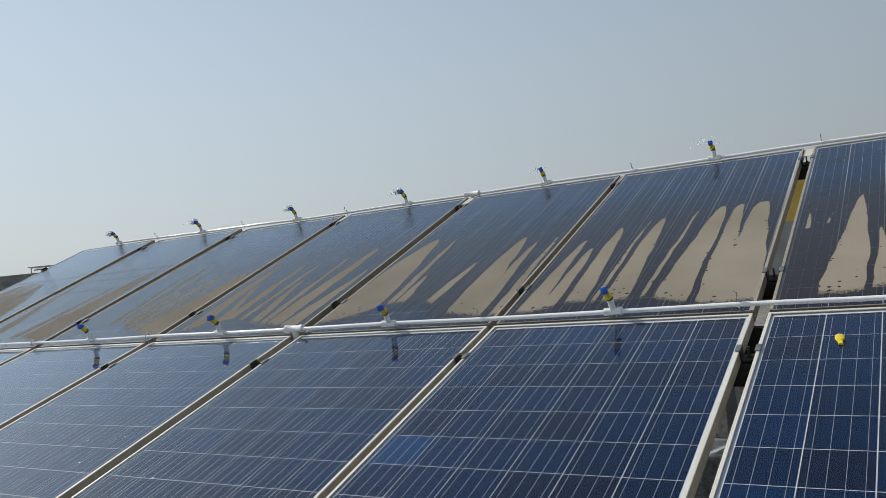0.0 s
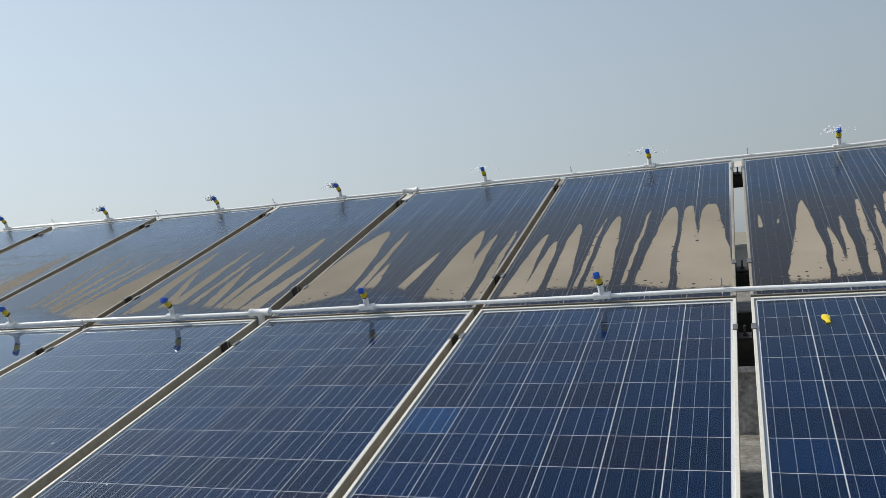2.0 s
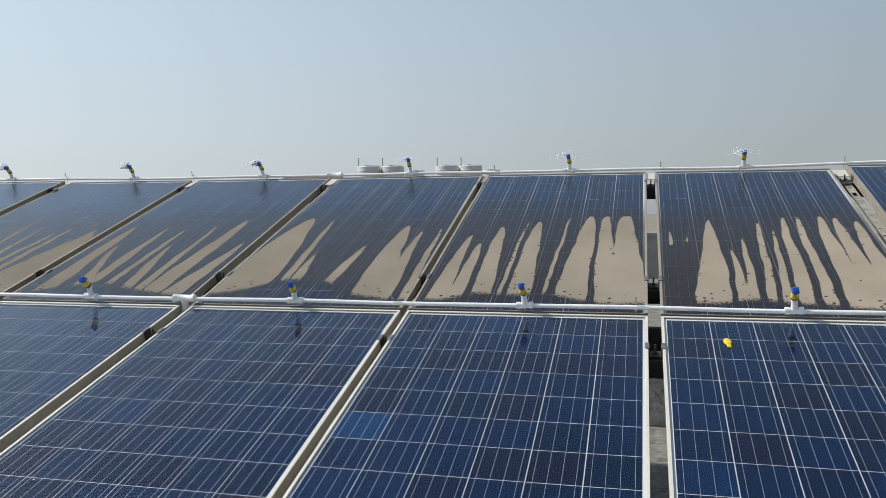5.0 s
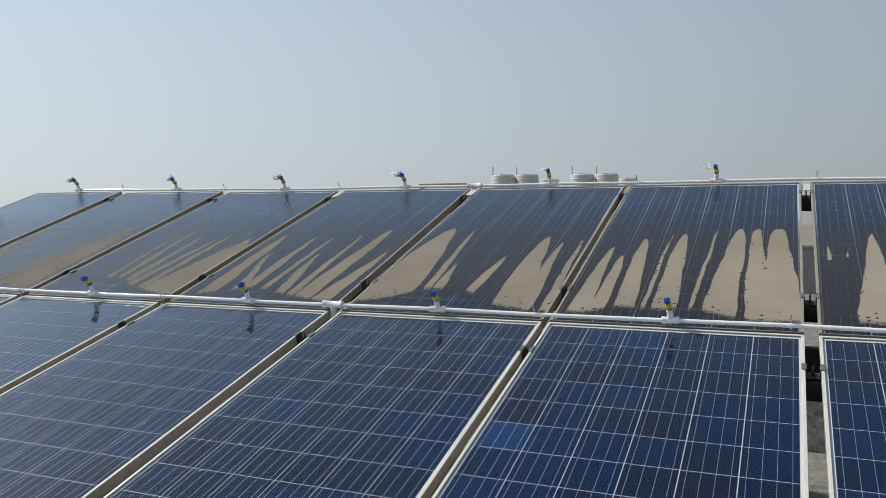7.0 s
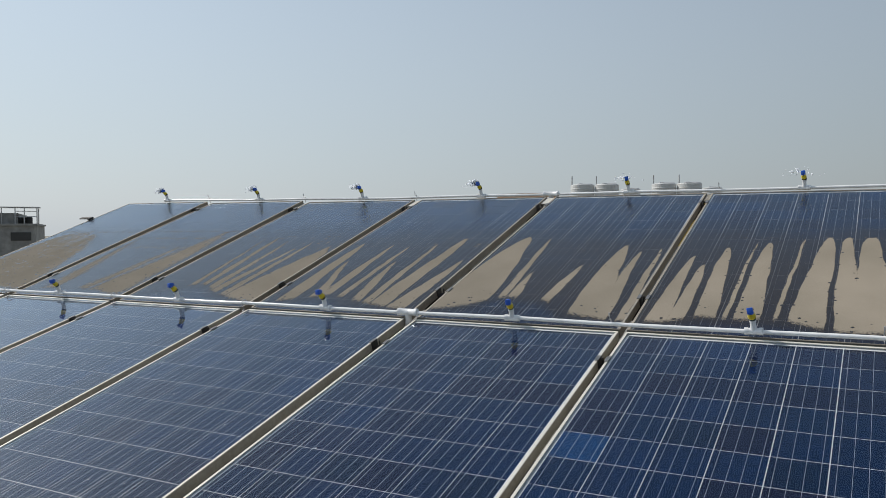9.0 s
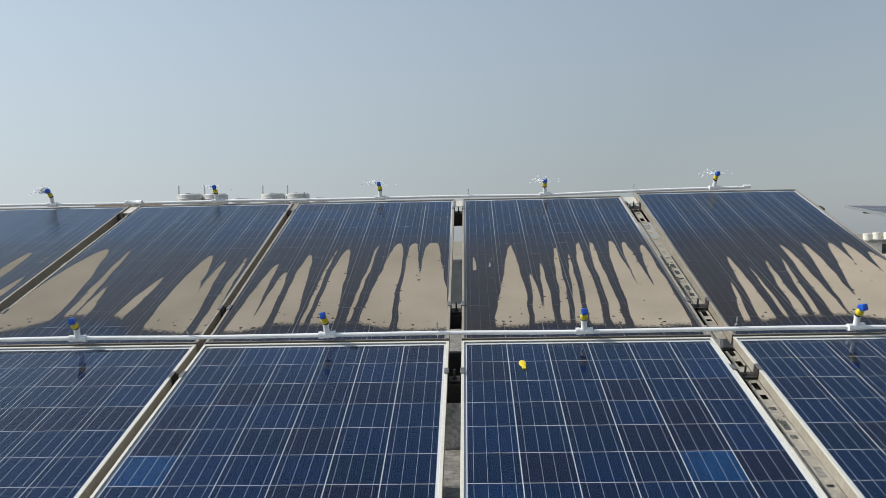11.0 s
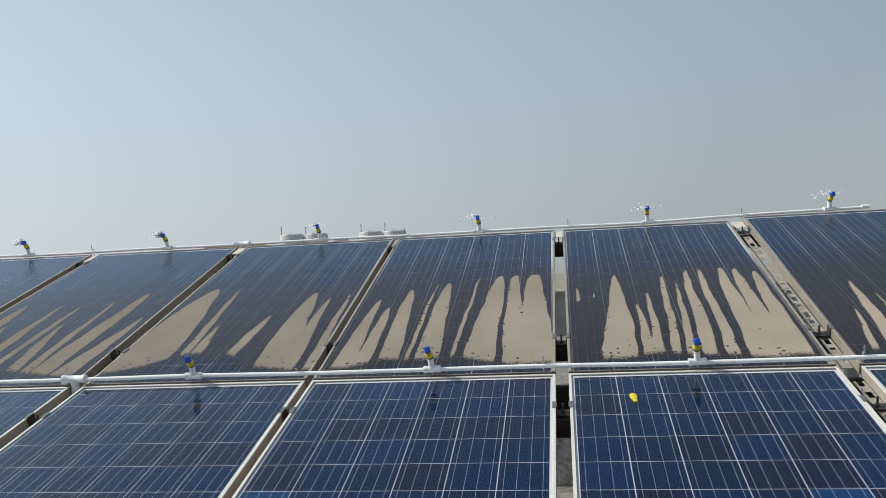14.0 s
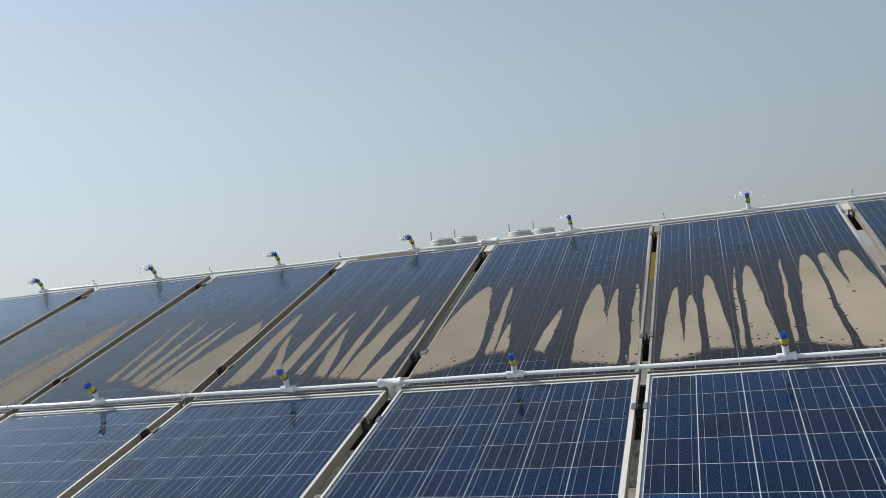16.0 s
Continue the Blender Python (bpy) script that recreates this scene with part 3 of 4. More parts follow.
def lattice(x):
    r = thing("support_frame", Matrix(), "galvanised steel support frame standing on concrete footings", "support frame", "support frames")
    for base, v0, v1 in ((LOW, -1.85, -0.05), (UP, 0.05, 1.88)):
        bm = bmesh.new()
        box(bm, x - 0.025, v0, -0.165, x + 0.025, v1, -0.108, base)
        part("rafter", bm, M_STEEL, r)
    for base, v in ((LOW, -1.55), (LOW, -0.1), (UP, 1.70)):
        top = base @ Vector((x, v, -0.166))
        bm = bmesh.new()
        box(bm, x - 0.03, top.y - 0.03, 0.25, x + 0.03, top.y + 0.03, top.z + 0.012)
        part("post", bm, M_STEEL, r)
        bm = bmesh.new()
        soft_box(bm, x - 0.17, top.y - 0.17, 0.0, x + 0.17, top.y + 0.17, 0.26, 0.012)
        part("footing", bm, M_WHITEWASH, r, "rough concrete footing")
    return r


for x in RAFTER_X:
    lattice(x)

def slotted_rail(base, x, v0, v1):
    r = thing("slotted_rail", base, "pale slotted metal rail under the wide gap between panels", "rail", "slotted rails")
    bm = bmesh.new()
    n = int((v1 - v0) / 0.09)
    step = (v1 - v0) / n
    box(bm, x - 0.022, v0, -0.0418, x - 0.010, v1, -0.0403)
    box(bm, x + 0.012, v0, -0.0418, x + 0.022, v1, -0.0403)
    for k in range(n):
        box(bm, x - 0.010, v0 + k * step, -0.0418, x + 0.012, v0 + (k + 0.6 + 0.25 * math.sin(k * 2.3)) * step, -0.0403)
    part("rail", bm, M_PALERAIL, r)
    return r


slotted_rail(UP, 1.075, 0.05, 1.90)
slotted_rail(LOW, 1.075, -1.85, -0.05)


def weed(x, v, seed, base):
    """A small tuft of leaves grown up through the gap."""
    random.seed(seed)
    verts, faces = [], []
    for _ in range(90):
        p = Vector((random.gauss(0, 0.012), random.gauss(0, 0.04), random.uniform(0.018, 0.075)))
        q = Euler((random.uniform(-1, 1), random.uniform(-1, 1), random.uniform(0, 6.3))).to_matrix()
        k = random.uniform(0.003, 0.007)
        n0 = len(verts)
        verts += [tuple(p + q @ Vector(c)) for c in ((-k, 0, 0), (0, -0.45 * k, 0.1 * k), (k, 0, 0), (0, 0.45 * k, 0.1 * k))]
        faces.append((n0, n0 + 1, n0 + 2, n0 + 3))
    me = bpy.data.meshes.new("weed")
    me.from_pydata(verts, [], faces)
    me.materials.append(M_LEAF)
    ob = new("weed", me)
    ob.matrix_basis = base @ pose(x, v, -0.1)
    tagged(ob, "small green weed growing in the gap between panels", "weed", "weeds in the gap", "stuff")


for k, v in enumerate((0.55, 0.66, 0.80)):
    weed(1.058, v, 50 + k, UP)
for k, v in enumerate((-0.12, -0.34, -0.62)):
    weed(1.058, v, 60 + k, LOW)

# near-black channel added under the hinge, standing in for the dark in the gaps
bm = bmesh.new()
box(bm, X_LEFT - 0.05, 0.09, 0.93, X_RIGHT + 0.05, 0.094, 1.135)
box(bm, X_LEFT - 0.05, 0.094, 1.13, X_RIGHT + 0.05, 0.15, 1.135)
box(bm, X_LEFT - 0.05, 0.094, 0.93, X_RIGHT + 0.05, 0.15, 0.935)
solid("gap_dark_beam", bm, M_CLAMP, "dark steel channel added behind the panel gaps to keep them black", "beam")

# low wall under the array and the ochre wall behind it
bm = bmesh.new()
box(bm, -9, 2.85, 0, 3.2, 3.05, 0.44)
box(bm, -9.03, 2.82, 0.44, 3.23, 3.08, 0.48)
solid("wall_low", bm, M_WHITEWASH, "low whitewashed wall with stained coping on the roof", "wall", kind="structure")
bm = bmesh.new()
box(bm, -3.3, 11.0, 1.32, -0.55, 13.2, 2.12)
box(bm, -3.4, 10.9, 2.12, -0.45, 13.3, 2.2)
solid("wall_ochre", bm, M_OCHRE, "ochre painted rooftop stair head with a flat slab", "wall", kind="structure")
bm = bmesh.new()
box(bm, -3.32, 10.98, 0, -0.53, 13.22, 1.32)
solid("wall_plinth", bm, M_GREYPLASTER, "grey cement plinth under the ochre stair head", "wall", kind="structure")


# ---- water pipes and sprinklers ----
PIPE_LOW = LOW @ pose(0, 0.014, 0.027)
PIPE_UP = UP @ pose(0, PANEL_L + 0.034, 0.0085)


def hook_parts(p, x, loop, z):
    bm = bmesh.new()
    ring = [(x, 0.019 * math.cos(a), 0.019 * math.sin(a)) for a in [radians(d) for d in range(-60, 241, 20)]]
    if loop:
        pts = ring + [(x, -0.012, -0.03), (x + 0.004, -0.022, -0.045), (x + 0.004, -0.03, -0.034)]
    else:
        pts = [(x, 0.010, -0.03)] + ring[:9] + [(x, 0.003, 0.030), (x, 0.003, 0.046)]
    tube(bm, [(a, b, c + z) for a, b, c in pts], 0.003, 8)
    part("wire_hook", bm, M_WIRE, p, "bent wire hook", True)


def pipe_line(m, x0, x1, hooks, loops, rise, label):
    p = thing("water_pipe", m, label, "water pipe", "white water pipes")
    bm = bmesh.new()
    bends = [(x0 + (x1 - x0) * k / 40, 0.0015 * math.sin(k * 1.7), 0.002 * math.sin(k * 0.9) - 0.0015 + rise * bow(x0 + (x1 - x0) * k / 40)) for k in range(41)]
    tube(bm, bends, 0.0088, 18)
    part("pipe", bm, M_PVC, p, "", True)
    bm = bmesh.new()
    rod(bm, (x1 - 0.03, 0, rise * bow(x1)), (x1 + 0.012, 0, rise * bow(x1)), 0.0122, seg=20)
    part("end_cap", bm, M_PVC, p, "", True)
    for x in hooks:
        hook_parts(p, x, False, rise * bow(x))
    for x in loops:
        hook_parts(p, x, True, rise * bow(x))
    # the feeding tee
    bm = bmesh.new()
    x = -2.085
    lathe(bm, [(0.0085, -0.055), (0.0190, -0.053), (0.0190, -0.038), (0.0165, -0.035), (0.0165, 0.035), (0.0190, 0.038), (0.0190, 0.053), (0.0085, 0.055)], 20, pose(x, 0, 0, 0, 90, 0))
    rod(bm, (x, 0, 0), (x, -0.004, -0.05), 0.016, seg=20)
    rod(bm, (x, -0.004, -0.045), (x, -0.006, -0.066), 0.019, seg=20)
    part("feed_tee", bm, M_PVC, p, "thick white tee joint", True)
    bm = bmesh.new()
    tube(bm, [(x, -0.006, -0.06), (x, -0.008, -0.2), (x, -0.01, -0.45)], 0.0135, 14)
    part("feed_pipe", bm, M_PVC, p, "", True)
    return p


pipe_line(PIPE_LOW, X_LEFT + 0.1, 1.90, [-1.088, -0.072, 1.115], [-3.128, -4.178, -5.228], 0, "white plastic water pipe lying along the middle of the array")
pipe_line(PIPE_UP, -5.77, 1.81, [1.10, 0.06, -0.98, -3.165, -4.215, -5.265], [], 1, "white plastic water pipe lying along the top edge of the array")


def sprinkler(m):
    s = thing("sprinkler", m, "blue and yellow plastic sprinkler on a white pipe tee", "sprinkler", "sprinklers along the pipes")
    bm = bmesh.new()
    lathe(bm, [(0.0085, -0.035), (0.0150, -0.034), (0.0150, -0.022), (0.0136, -0.020), (0.0136, 0.020), (0.0150, 0.022), (0.0150, 0.034), (0.0085, 0.035)], 18, pose(0, 0, 0, 0, 90, 0))
    lathe(bm, [(0.0130, 0.0), (0.0120, 0.024), (0.0116, 0.040), (0.0132, 0.041), (0.0132, 0.054), (0.010, 0.055)], 18)
    part("tee", bm, M_PVC, s, "white plastic tee", True)
    lean = pose(0, 0, 0.052, 30, 0, 0)
    bm = bmesh.new()
    lathe(bm, [(0.0110, 0.0), (0.0138, 0.001), (0.0138, 0.010), (0.0110, 0.011)], 18, lean)
    part("ring", bm, M_RUBBER, s, "black ring", True)
    bm = bmesh.new()
    lathe(bm, [(0.0110, 0.0105), (0.0148, 0.012), (0.0152, 0.020), (0.0132, 0.026), (0.0112, 0.036), (0.0100, 0.042)], 18, lean)
    part("body", bm, M_YELLOW, s, "yellow plastic body", True)
    bm = bmesh.new()
    head = lean @ pose(0, 0, 0.050, 36, 0, 12)
    soft_box(bm, -0.0115, -0.0125, -0.011, 0.0115, 0.0125, 0.014, 0.003, head, 2)
    rod(bm, head @ Vector((0, 0.004, -0.020)), head @ Vector((0, 0, -0.010)), 0.0095, 0.011, 14)
    box(bm, -0.008, -0.0145, 0.003, 0.008, -0.011, 0.006, head)
    part("nozzle", bm, M_BLUE, s, "blue plastic nozzle", True)
    return s


LOW_X = [1.58, 0.515, -0.516, -1.537, -2.578, -3.625, -4.68, -5.73]
UP_X = [1.60, 0.545, -0.497, -1.545, -2.615, -3.641, -4.69, -5.77]
first = sprinkler(PIPE_LOW @ pose(LOW_X[0], 0, 0, 2, 0, 8))
random.seed(4)
for x in LOW_X[1:]:
    copy_thing(first, PIPE_LOW @ pose(x, 0, 0, random.uniform(0, 9), random.uniform(-4, 4), random.uniform(-12, 12)))
for x in UP_X:
    copy_thing(first, PIPE_UP @ pose(x, 0, bow(x), random.uniform(-8, 1), random.uniform(-4, 4), random.uniform(-12, 12)))


# water bursting from the upper nozzles
def water_burst(x, seed, reach):
    random.seed(seed)
    bm = bmesh.new()
    for k in range(int(45 * reach)):
        a = (random.choice((-1, 1)) if reach < 1.5 else -0.7) * abs(random.gauss(0, 0.05)) - 0.012
        p = PIPE_UP @ Vector((x + a, -0.02 + random.gauss(0, 0.015), 0.105 + bow(x) + random.gauss(0, 0.010) - 1.2 * a * a))
        bmesh.ops.create_icosphere(bm, subdivisions=1, radius=random.uniform(0.0012, 0.0034 + 0.001 * reach), matrix=Matrix.Translation(p) @ Matrix.Diagonal((1.8, 1, 0.9, 1)))
    for k in range(46 if reach > 1.5 else 3):
        p = PIPE_UP @ Vector((x - 0.015 - abs(random.gauss(0, 0.02)), -0.02 + random.gauss(0, 0.012), 0.105 + bow(x) + random.gauss(0, 0.008)))
        bmesh.ops.create_icosphere(bm, subdivisions=1, radius=random.uniform(0.004, 0.007 + 0.0022 * reach), matrix=Matrix.Translation(p) @ Matrix.Diagonal((1.5, 1, 0.8, 1)))
    solid("water_drops", bm, M_WATER, "small white burst of water drops at a sprinkler nozzle", "water", "water bursts", "stuff", smooth=True)


for k, x in enumerate(UP_X):
    water_burst(x, 20 + k, 1.0 if k < 4 else 2.2)

# beads of water standing on the lower glass
for k, count in ((3, 5), (4, 16), (5, 20), (6, 9)):
    random.seed(80 + k)
    bm = bmesh.new()
    for _ in range(count):
        r = random.uniform(0.001, 0.0026)
        p = Vector((COLUMN_X[k] + random.uniform(0.05, 0.94), random.uniform(-1.7, -0.45), -0.001))
        bmesh.ops.create_icosphere(bm, subdivisions=1, radius=r, matrix=Matrix.Translation(p) @ Matrix.Diagonal((random.uniform(1, 2.2), random.uniform(1, 1.6), 0.7, 1)))
    solid("water_beads", bm, M_WATER, "white beads of water standing on the lower glass", "water", "water beads", "stuff", m=LOW, smooth=True)

# a broken yellow chip lying on the lower glass
bm = bmesh.new()
lathe(bm, [(0.012, 0.0), (0.017, 0.002), (0.016, 0.008), (0.009, 0.011)], 14, Matrix.Diagonal((0.8, 1.35, 1, 1)))
soft_box(bm, -0.008, -0.042, 0.0, 0.006, -0.012, 0.007, 0.002)
solid("plastic_chip", bm, M_YELLOW, "broken yellow plastic sprinkler piece lying on the glass", "plastic piece", m=LOW @ pose(0.253, -0.226, -0.001, 0, 0, 8), smooth=True)

# black cables under the gaps
for x0, x1 in ((0.55, -0.5), (-0.75, -1.5), (1.45, 0.75), (-1.75, -2.5)):
    a, b = LOW @ Vector((x0, -0.275, -0.109)), LOW @ Vector((x1, -1.60, -0.109))
    bm = bmesh.new()
    tube(bm, [a.lerp(b, k / 14) - Vector((0, 0, 0.16 * math.sin(math.pi * k / 14))) for k in range(15)], 0.006, 8)
    solid("cable", bm, M_RUBBER, "thin black cable hanging under the panels", "cable", "cables", smooth=True)


# ---- the raised array beyond the east end ----
A, B, C = Vector((5.92, 9.52, 1.97)), Vector((8.58, 10.35, 1.98)), Vector((4.33, 3.57, 1.55))
ey = (A - C).normalized()
ex = ((B - A) - ey * (B - A).dot(ey)).normalized()
ez = ex.cross(ey)
FAR = Matrix((ex, ey, ez)).transposed().to_4x4()
FAR.translation = A
bm = bmesh.new()
box(bm, 0.02, -0.98, -0.012, 1.956 - 0.02, -0.02, -0.002)
ME_FARGLASS = mesh_of("glass", bm, M_FARGLASS)
bm = bmesh.new()
for a in ((0, -1.0, 1.956, -0.98), (0, -0.02, 1.956, 0.0), (0, -0.98, 0.02, -0.02), (1.936, -0.98, 1.956, -0.02)):
    box(bm, a[0], a[1], -0.04, a[2], a[3], 0)
ME_FARFRAME = mesh_of("frame", bm, M_STEEL)
for i in range(4):
    for j in range(9):
        p = thing("raised_solar_panel", FAR @ pose(i * 1.98, -j * 1.012, 0), "grey-blue solar panel on a raised steel stand", "solar panel", "raised panels beyond the array")
        part("frame", ME_FARFRAME, None, p, "pale metal frame")
        part("glass", ME_FARGLASS, None, p)
stand = thing("panel_stand", Matrix(), "dark steel stand carrying the raised panels", "support frame")
for j in range(4):
    bm = bmesh.new()
    box(bm, 0.15 + 0.2 * j, -0.6 - j * 2.6, -0.095, 8.0, -0.55 - j * 2.6, -0.041, FAR)
    part("beam", bm, M_CLAMP, stand)
for u, v in ((0.25, -2.0), (0.25, -7.4), (6.5, -2.0), (6.5, -7.4)):
    top = FAR @ Vector((u, v, -0.12))
    bm = bmesh.new()
    box(bm, top.x - 0.02, top.y - 0.02, 0, top.x + 0.02, top.y + 0.02, top.z + 0.03)
    box(bm, top.x - 0.15, top.y - 0.15, 0, top.x + 0.15, top.y + 0.15, 0.02)
    part("post", bm, M_CLAMP, stand)


# ---- far buildings ----
def window_part(b, x0, x1, z0, z1, y, depth=0.25):
    """A dark window sunk into a wall that faces -y, with a frame and a sill."""
    bm = bmesh.new()
    box(bm, x0, y - 0.02, z0, x1, y + 0.01, z1)
    w = part("window", bm, M_WINDOW, b, "dark window")
    bm = bmesh.new()
    for a in ((x0 - 0.08, x0, z0 - 0.08, z1 + 0.08), (x1, x1 + 0.08, z0 - 0.08, z1 + 0.08), (x0, x1, z1, z1 + 0.08), (x0, x1, z0 - 0.08, z0)):
        box(bm, a[0], y - 0.08, a[2], a[1], y + 0.01, a[3])
    part("window_frame", bm, M_GREYPLASTER, w)


def tank(m, r, h, mat, label, group, pipe=True):
    t = thing("water_tank", m, label, "water tank", group)
    bm = bmesh.new()
    prof = [(r * 0.97, 0.0), (r, 0.05)]
    for k in range(4):
        z = h * (0.12 + 0.2 * k)
        prof += [(r, z), (r * 1.012, z + 0.02), (r * 1.012, z + 0.06), (r, z + 0.08)]
    prof += [(r, h * 0.97), (r * 0.95, h), (r * 0.35, h * 1.01)]
    lathe(bm, prof, 36)
    part("body", bm, mat, t)
    bm = bmesh.new()
    lathe(bm, [(r * 0.24, h * 1.0), (r * 0.24, h * 1.07), (r * 0.16, h * 1.09)], 18, pose(-r * 0.2, 0, 0))
    part("lid", bm, M_WIRE, t, "grey lid")
    bm = bmesh.new()
    rod(bm, (-r * 0.2, 0, h * 1.05), (r * 0.85, 0, h * 1.03), 0.03, seg=8)
    rod(bm, (r * 0.85, 0, h * 1.03), (r * 0.85, 0, h * 0.95), 0.03, seg=8)
    part("overflow_pipe", bm, M_WIRE, t)
    if pipe:
        bm = bmesh.new()
        rod(bm, (-r * 0.72, -r * 0.6, 0), (-r * 0.72, -r * 0.6, h * 1.45), 0.035, seg=8)
        part("vent_pipe", bm, M_WIRE, t, "thin grey vent pipe", True)
    return t


def spot(az, dist):
    return (-0.05 + dist * math.sin(radians(az)), -3.27 + dist * math.cos(radians(az)))


# the block with white tanks behind the array
block = thing("apartment_block", Matrix(), "grey plastered block with white water tanks on its roof", "building")
bm = bmesh.new()
box(bm, -23, 42, -10, -3, 56, 2.86)
part("wall", bm, M_GREYPLASTER, block)
bm = bmesh.new()
box(bm, -23.2, 41.8, 2.86, -2.8, 56.2, 3.06)
part("roof", bm, M_PALEPLASTER, block)
bm = bmesh.new()
box(bm, -22.0, 43.6, 3.62, -18.2, 44.2, 3.88)
box(bm, -22.0, 43.7, 2.96, -21.8, 44.1, 3.62)
box(bm, -18.4, 43.7, 2.96, -18.2, 44.1, 3.62)
part("parapet_beam", bm, M_BRICKRED, block, "brown beam on two stubs")
for i in range(7):
    for z in (-1.2, -4.4, -7.6):
        window_part(block, -21.5 + i * 2.7, -20.0 + i * 2.7, z, z + 1.5, 42)
for az in (-19.12, -17.45, -13.6, -11.92):
    x, y = spot(az, 46.0)
    tank(pose(x, y, 3.05), 0.66, 1.05, M_TANK, "white ribbed plastic water tank on a roof", "white tanks behind the array")
    tank(pose(x + 0.9, y + 1.6, 3.05), 0.55, 0.85, M_TANK, "white ribbed plastic water tank on a roof", "white tanks behind the array", False)

# the grey building to the west, with a canopy on its roof
west_at = spot(-55.3, 60)
WEST = pose(west_at[0], west_at[1], 0, 0, 0, 53)
west = thing("west_building", WEST, "grey concrete building with a metal canopy on its roof", "building")
bm = bmesh.new()
box(bm, -16, 0, -10, -0.55, 14, 1.95)
part("wall", bm, M_GREYPLASTER, west)
bm = bmesh.new()
box(bm, -16.1, -0.15, 1.95, -0.45, 14.1, 2.08)
part("roof", bm, M_GREYPLASTER, west)
bm = bmesh.new()
box(bm, -4.6, 0.4, 2.08, -1.62, 10, 2.78)
part("roof_room", bm, M_GREYPLASTER, west)
for x in (-14.5, -11.5, -8.5, -5.2, -2.9):
    for z in (-2.6, -5.4, -8.4):
        window_part(west, x, x + 2.2, z, z + 1.5, 0)
bm = bmesh.new()
box(bm, -2.0, -0.05, 0.95, -0.8, 0.02, 1.5)
part("window", bm, M_WINDOW, west, "wide dark window")
canopy = thing("roof_canopy", WEST, "thin metal canopy on posts over a roof terrace", "canopy")
bm = bmesh.new()
box(bm, -2.75, 0.2, 3.15, -0.3, 2.6, 3.2)
part("sheet", bm, M_STEEL, canopy)
for x, y in ((-2.55, 0.3), (-1.75, 0.3), (-1.2, 0.3), (-0.45, 0.3), (-0.45, 2.5)):
    bm = bmesh.new()
    rod(bm, (x, y, 2.08), (x, y, 3.13), 0.035, seg=8)
    part("post", bm, M_STEEL, canopy)
for z in (2.55, 2.9):
    bm = bmesh.new()
    rod(bm, (-1.75, 0.3, z), (-0.45, 0.3, z), 0.02, seg=8)
    part("rail", bm, M_STEEL, canopy)
for x in (-1.55, -1.0):
    tank(WEST @ pose(x - 0.02, 1.2, 2.08), 0.26, 0.42, M_RUBBER, "black water tank under a roof canopy", "black tanks", False)

# the pale building to the east, seen over the trees
EAST = pose(-0.05 + 110 * math.sin(radians(30)), -3.27 + 110 * math.cos(radians(30)), 0, 0, 0, -30)
east = thing("east_building", EAST, "pale weathered concrete house with rooftop rooms above green trees", "building")
bm = bmesh.new()
box(bm, -9, 0.6, -10, 0.25, 12, -2.0)
box(bm, 0.25, 0, -10, 12, 12, -1.7)
part("wall", bm, M_PALEPLASTER, east)
bm = bmesh.new()
box(bm, -4.4, -0.6, -2.55, 0.25, 0.6, -1.85)
box(bm, -9.1, 0.4, -2.0, -4.4, 0.6, -1.6)
box(bm, 0.25, -0.15, -1.7, 12.1, 0.05, -1.4)
part("roof_parapet", bm, M_PALEPLASTER, east)
bm = bmesh.new()
box(bm, -4.4, -0.6, -4.4, -4.1, 0.6, -2.55)
box(bm, -1.7, -0.6, -4.4, -1.0, 0.6, -2.55)
box(bm, -0.3, -0.6, -4.4, 0.25, 0.6, -2.55)
box(bm, -4.4, -0.9, -4.6, 0.25, 0.6, -4.4)
part("balcony", bm, M_PALEPLASTER, east, "bright plastered balcony front")
ROOMS = [(-7.6, -5.1, 3.0, 0.0, M_GREYPLASTER), (-5.0, -0.3, 2.0, 0.65, M_GREYPLASTER), (0.4, 8.5, 1.2, 0.95, M_GREYPLASTER)]
for x0, x1, y0, z, mat in ROOMS:
    bm = bmesh.new()
    box(bm, x0, y0, -2.0, x1, y0 + 5, z)
    box(bm, x0 - 0.15, y0 - 0.2, z, x1 + 0.15, y0 + 5.2, z + 0.12)
    part("roof_room", bm, mat, east)
for x0, x1, y, z0, z1 in ((-4.6, -3.4, 1.97, -0.8, 0.25), (0.65, 1.85, 1.17, -1.0, 0.6), (5.2, 6.6, 1.17, -1.0, 0.5)):
    bm = bmesh.new()
    box(bm, x0, y - 0.08, z0, x1, y, z1)
    part("wall_panel", bm, M_PALEPLASTER, east, "pale plastered wall panel")
for x0, x1, y, z0, z1 in ((-6.4, -5.9, 3, -1.7, -0.4), (-1.75, -1.2, 2, -0.8, 0.3), (-4.2, -3.7, 2, -2.0, -1.2), (1.1, 1.8, 1.2, -1.7, -1.15), (3.9, 4.4, 1.2, -1.5, -0.6), (-2.9, -1.9, 0.6, -4.1, -2.75), (-4.0, -3.75, 0.6, -3.6, -2.7), (-0.75, -0.35, 0.6, -3.9, -2.7), (1.5, 2.3, 0, -3.6, -2.4), (2.5, 3.45, 0, -3.7, -2.4), (4.0, 5.6, 0, -4.8, -2.5), (7.0, 8.2, 0, -3.7, -2.4), (1.5, 2.6, 0, -6.9, -5.6), (4.0, 5.2, 0, -7.4, -5.6)):
    window_part(east, x0, x1, z0, z1, y)
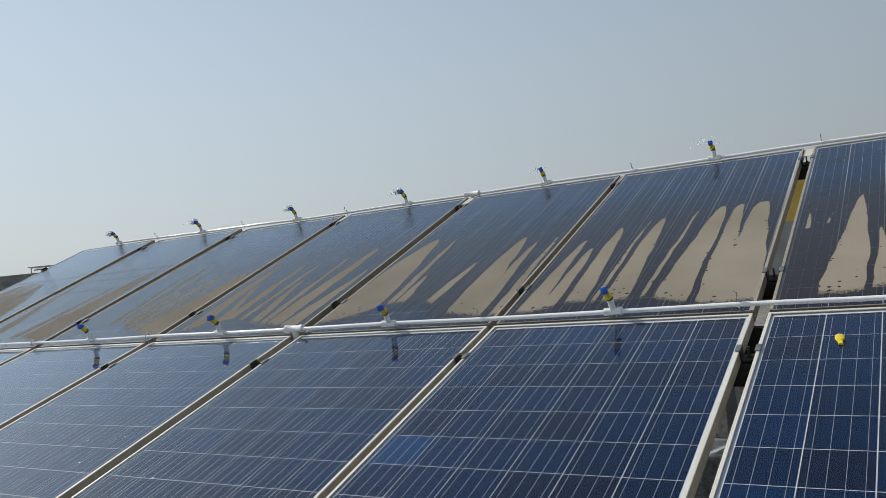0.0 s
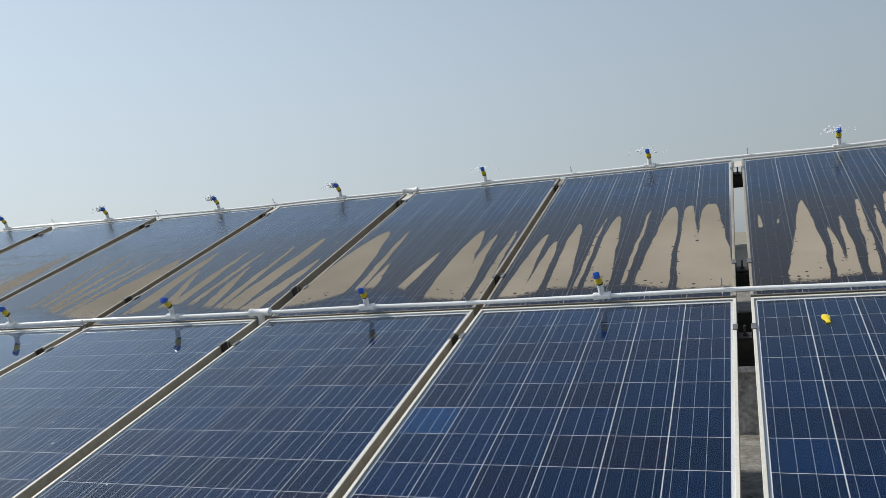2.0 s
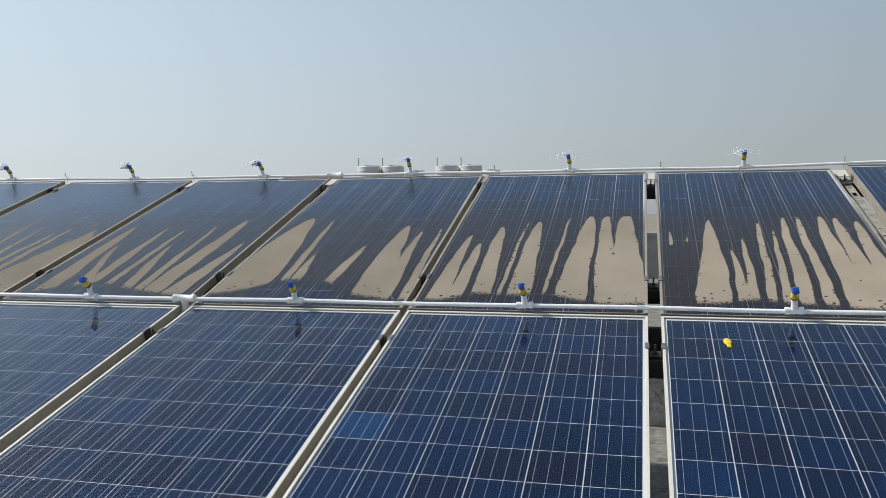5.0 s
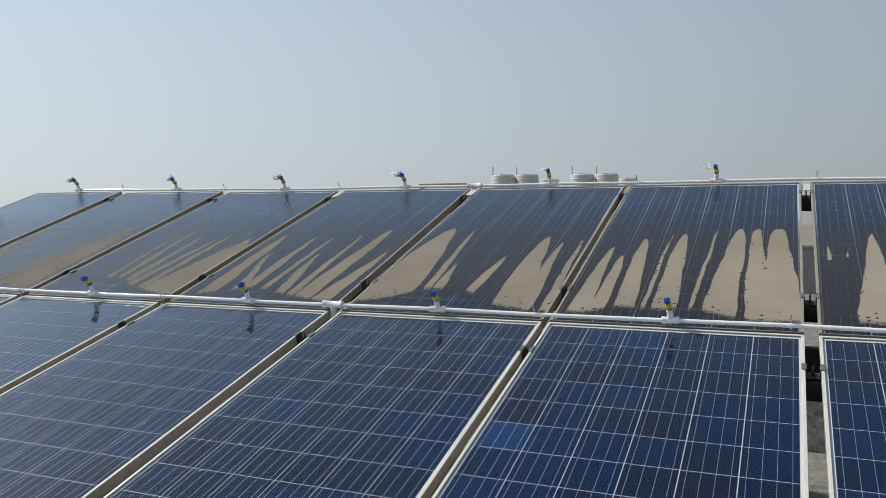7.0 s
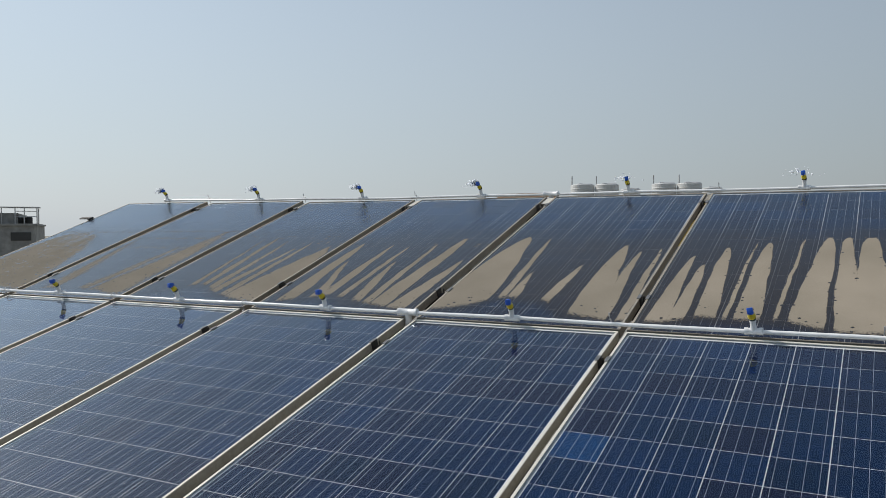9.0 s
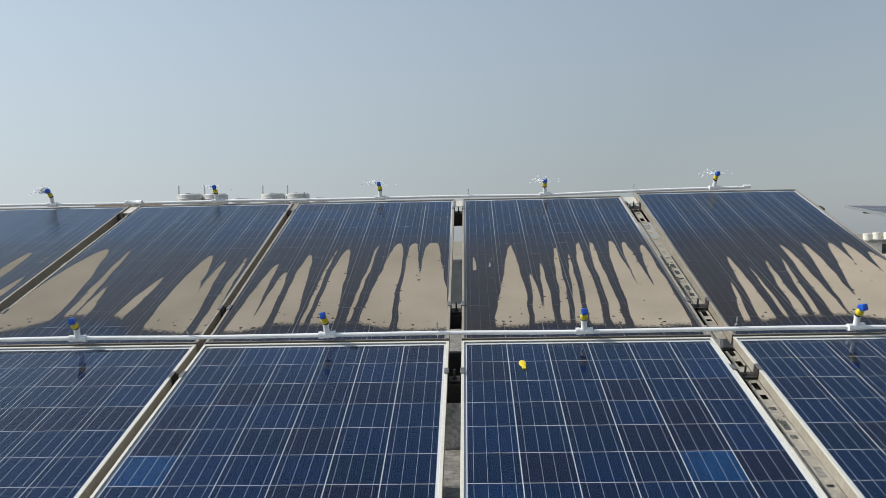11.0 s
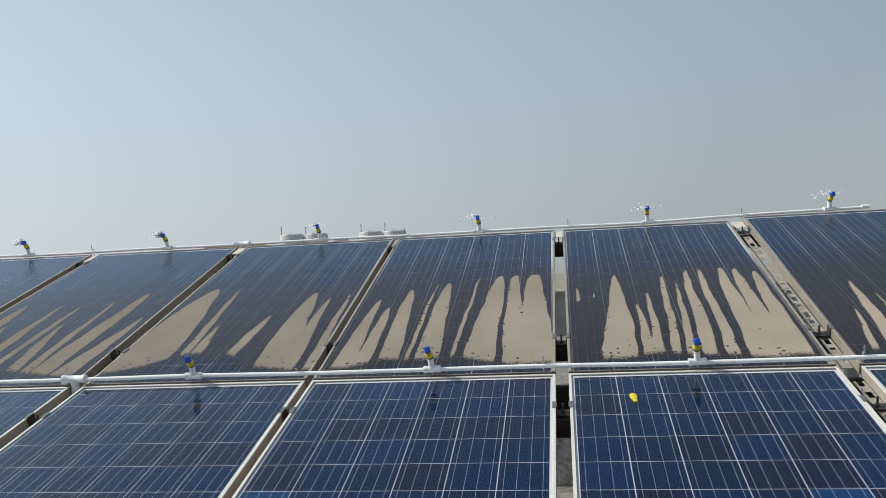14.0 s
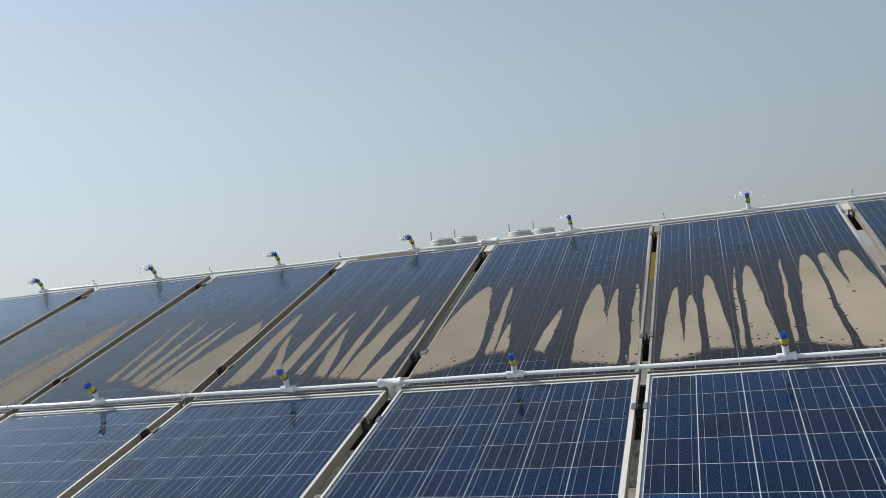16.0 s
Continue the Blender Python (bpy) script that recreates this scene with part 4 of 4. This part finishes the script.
for k in range(7):
    bm = bmesh.new()
    box(bm, 2.3 + 0.3 * k, 0.7, -1.7 + 0.16 * k, 2.6 + 0.3 * k, 1.2, -1.45 + 0.16 * k)
    part("stair_step", bm, M_GREYPLASTER, east)
for x, y, z, r in ((-8.1, 4.2, 0.0, 0.5), (-7.0, 4.2, 0.12, 0.5), (-5.8, 4.2, 0.12, 0.5), (-3.9, 3.2, 0.77, 0.52), (-2.85, 3.0, 0.77, 0.62)):
    tank(EAST @ pose(x, y, z), r, 0.85, M_TANK_CREAM, "cream water tank on a rooftop room", "tanks on the pale building", False)
bm = bmesh.new()
box(bm, -9, 3.2, -2.0, -7.6, 6, -0.12)
box(bm, -9.1, 3.1, -0.12, -7.6, 6.1, 0.0)
part("roof_room", bm, M_GREYPLASTER, east)


# ---- trees ----
def tree(x, y, base, height, spread, seed):
    random.seed(seed)
    t = thing("tree", pose(x, y, base), "dense dark green broadleaf tree beside the pale building", "tree", "trees by the pale building")
    bm = bmesh.new()
    tube(bm, [(0, 0, 0), (0.1, 0.05, height * 0.3), (0.0, 0.1, height * 0.55)], 0.22, 10)
    heads = []
    for k in range(11):
        a = k * 2.4 + random.uniform(-0.3, 0.3)
        r = spread * random.uniform(0.25, 0.8)
        tip = Vector((r * math.cos(a), r * math.sin(a), height * random.uniform(0.6, 0.92)))
        tube(bm, [(0, 0.05, height * 0.4), tip * 0.5 + Vector((0, 0, height * 0.22)), tip], 0.07, 6)
        heads.append((tip, spread * random.uniform(0.3, 0.48)))
    part("trunk", bm, M_BARK, t, "", True)
    verts, faces = [], []
    for tip, r in heads:
        for _ in range(1500):
            d = Vector((random.gauss(0, 1), random.gauss(0, 1), random.gauss(0, 0.8))).normalized() * r * random.uniform(0.55, 1.08)
            p = tip + d
            q = Euler((random.uniform(-0.9, 0.9), random.uniform(-0.9, 0.9), random.uniform(0, 6.3))).to_matrix()
            s = random.uniform(0.08, 0.16)
            n0 = len(verts)
            verts += [tuple(p + q @ Vector(c)) for c in ((-s, 0, 0), (0, -0.4 * s, 0.1 * s), (s, 0, -0.15 * s), (0, 0.4 * s, 0.1 * s))]
            faces.append((n0, n0 + 1, n0 + 2, n0 + 3))
    me = bpy.data.meshes.new("crown")
    me.from_pydata(verts, [], faces)
    me.materials.append(M_LEAF)
    part("crown", me, None, t)


for az, dist, top, spread, seed in ((28.6, 66, -1.05, 2.2, 1), (31.5, 60, -0.85, 3.0, 2), (35.4, 60, -0.9, 3.2, 3), (29.8, 54, -2.0, 2.6, 4), (33.4, 52, -1.6, 2.8, 5), (26.9, 70, -1.6, 2.2, 6), (30.9, 47, -3.2, 2.4, 7), (35.5, 46, -2.6, 2.8, 8)):
    x, y = spot(az, dist)
    tree(x, y, -10, top + 10 - 0.12 * spread, spread, seed)
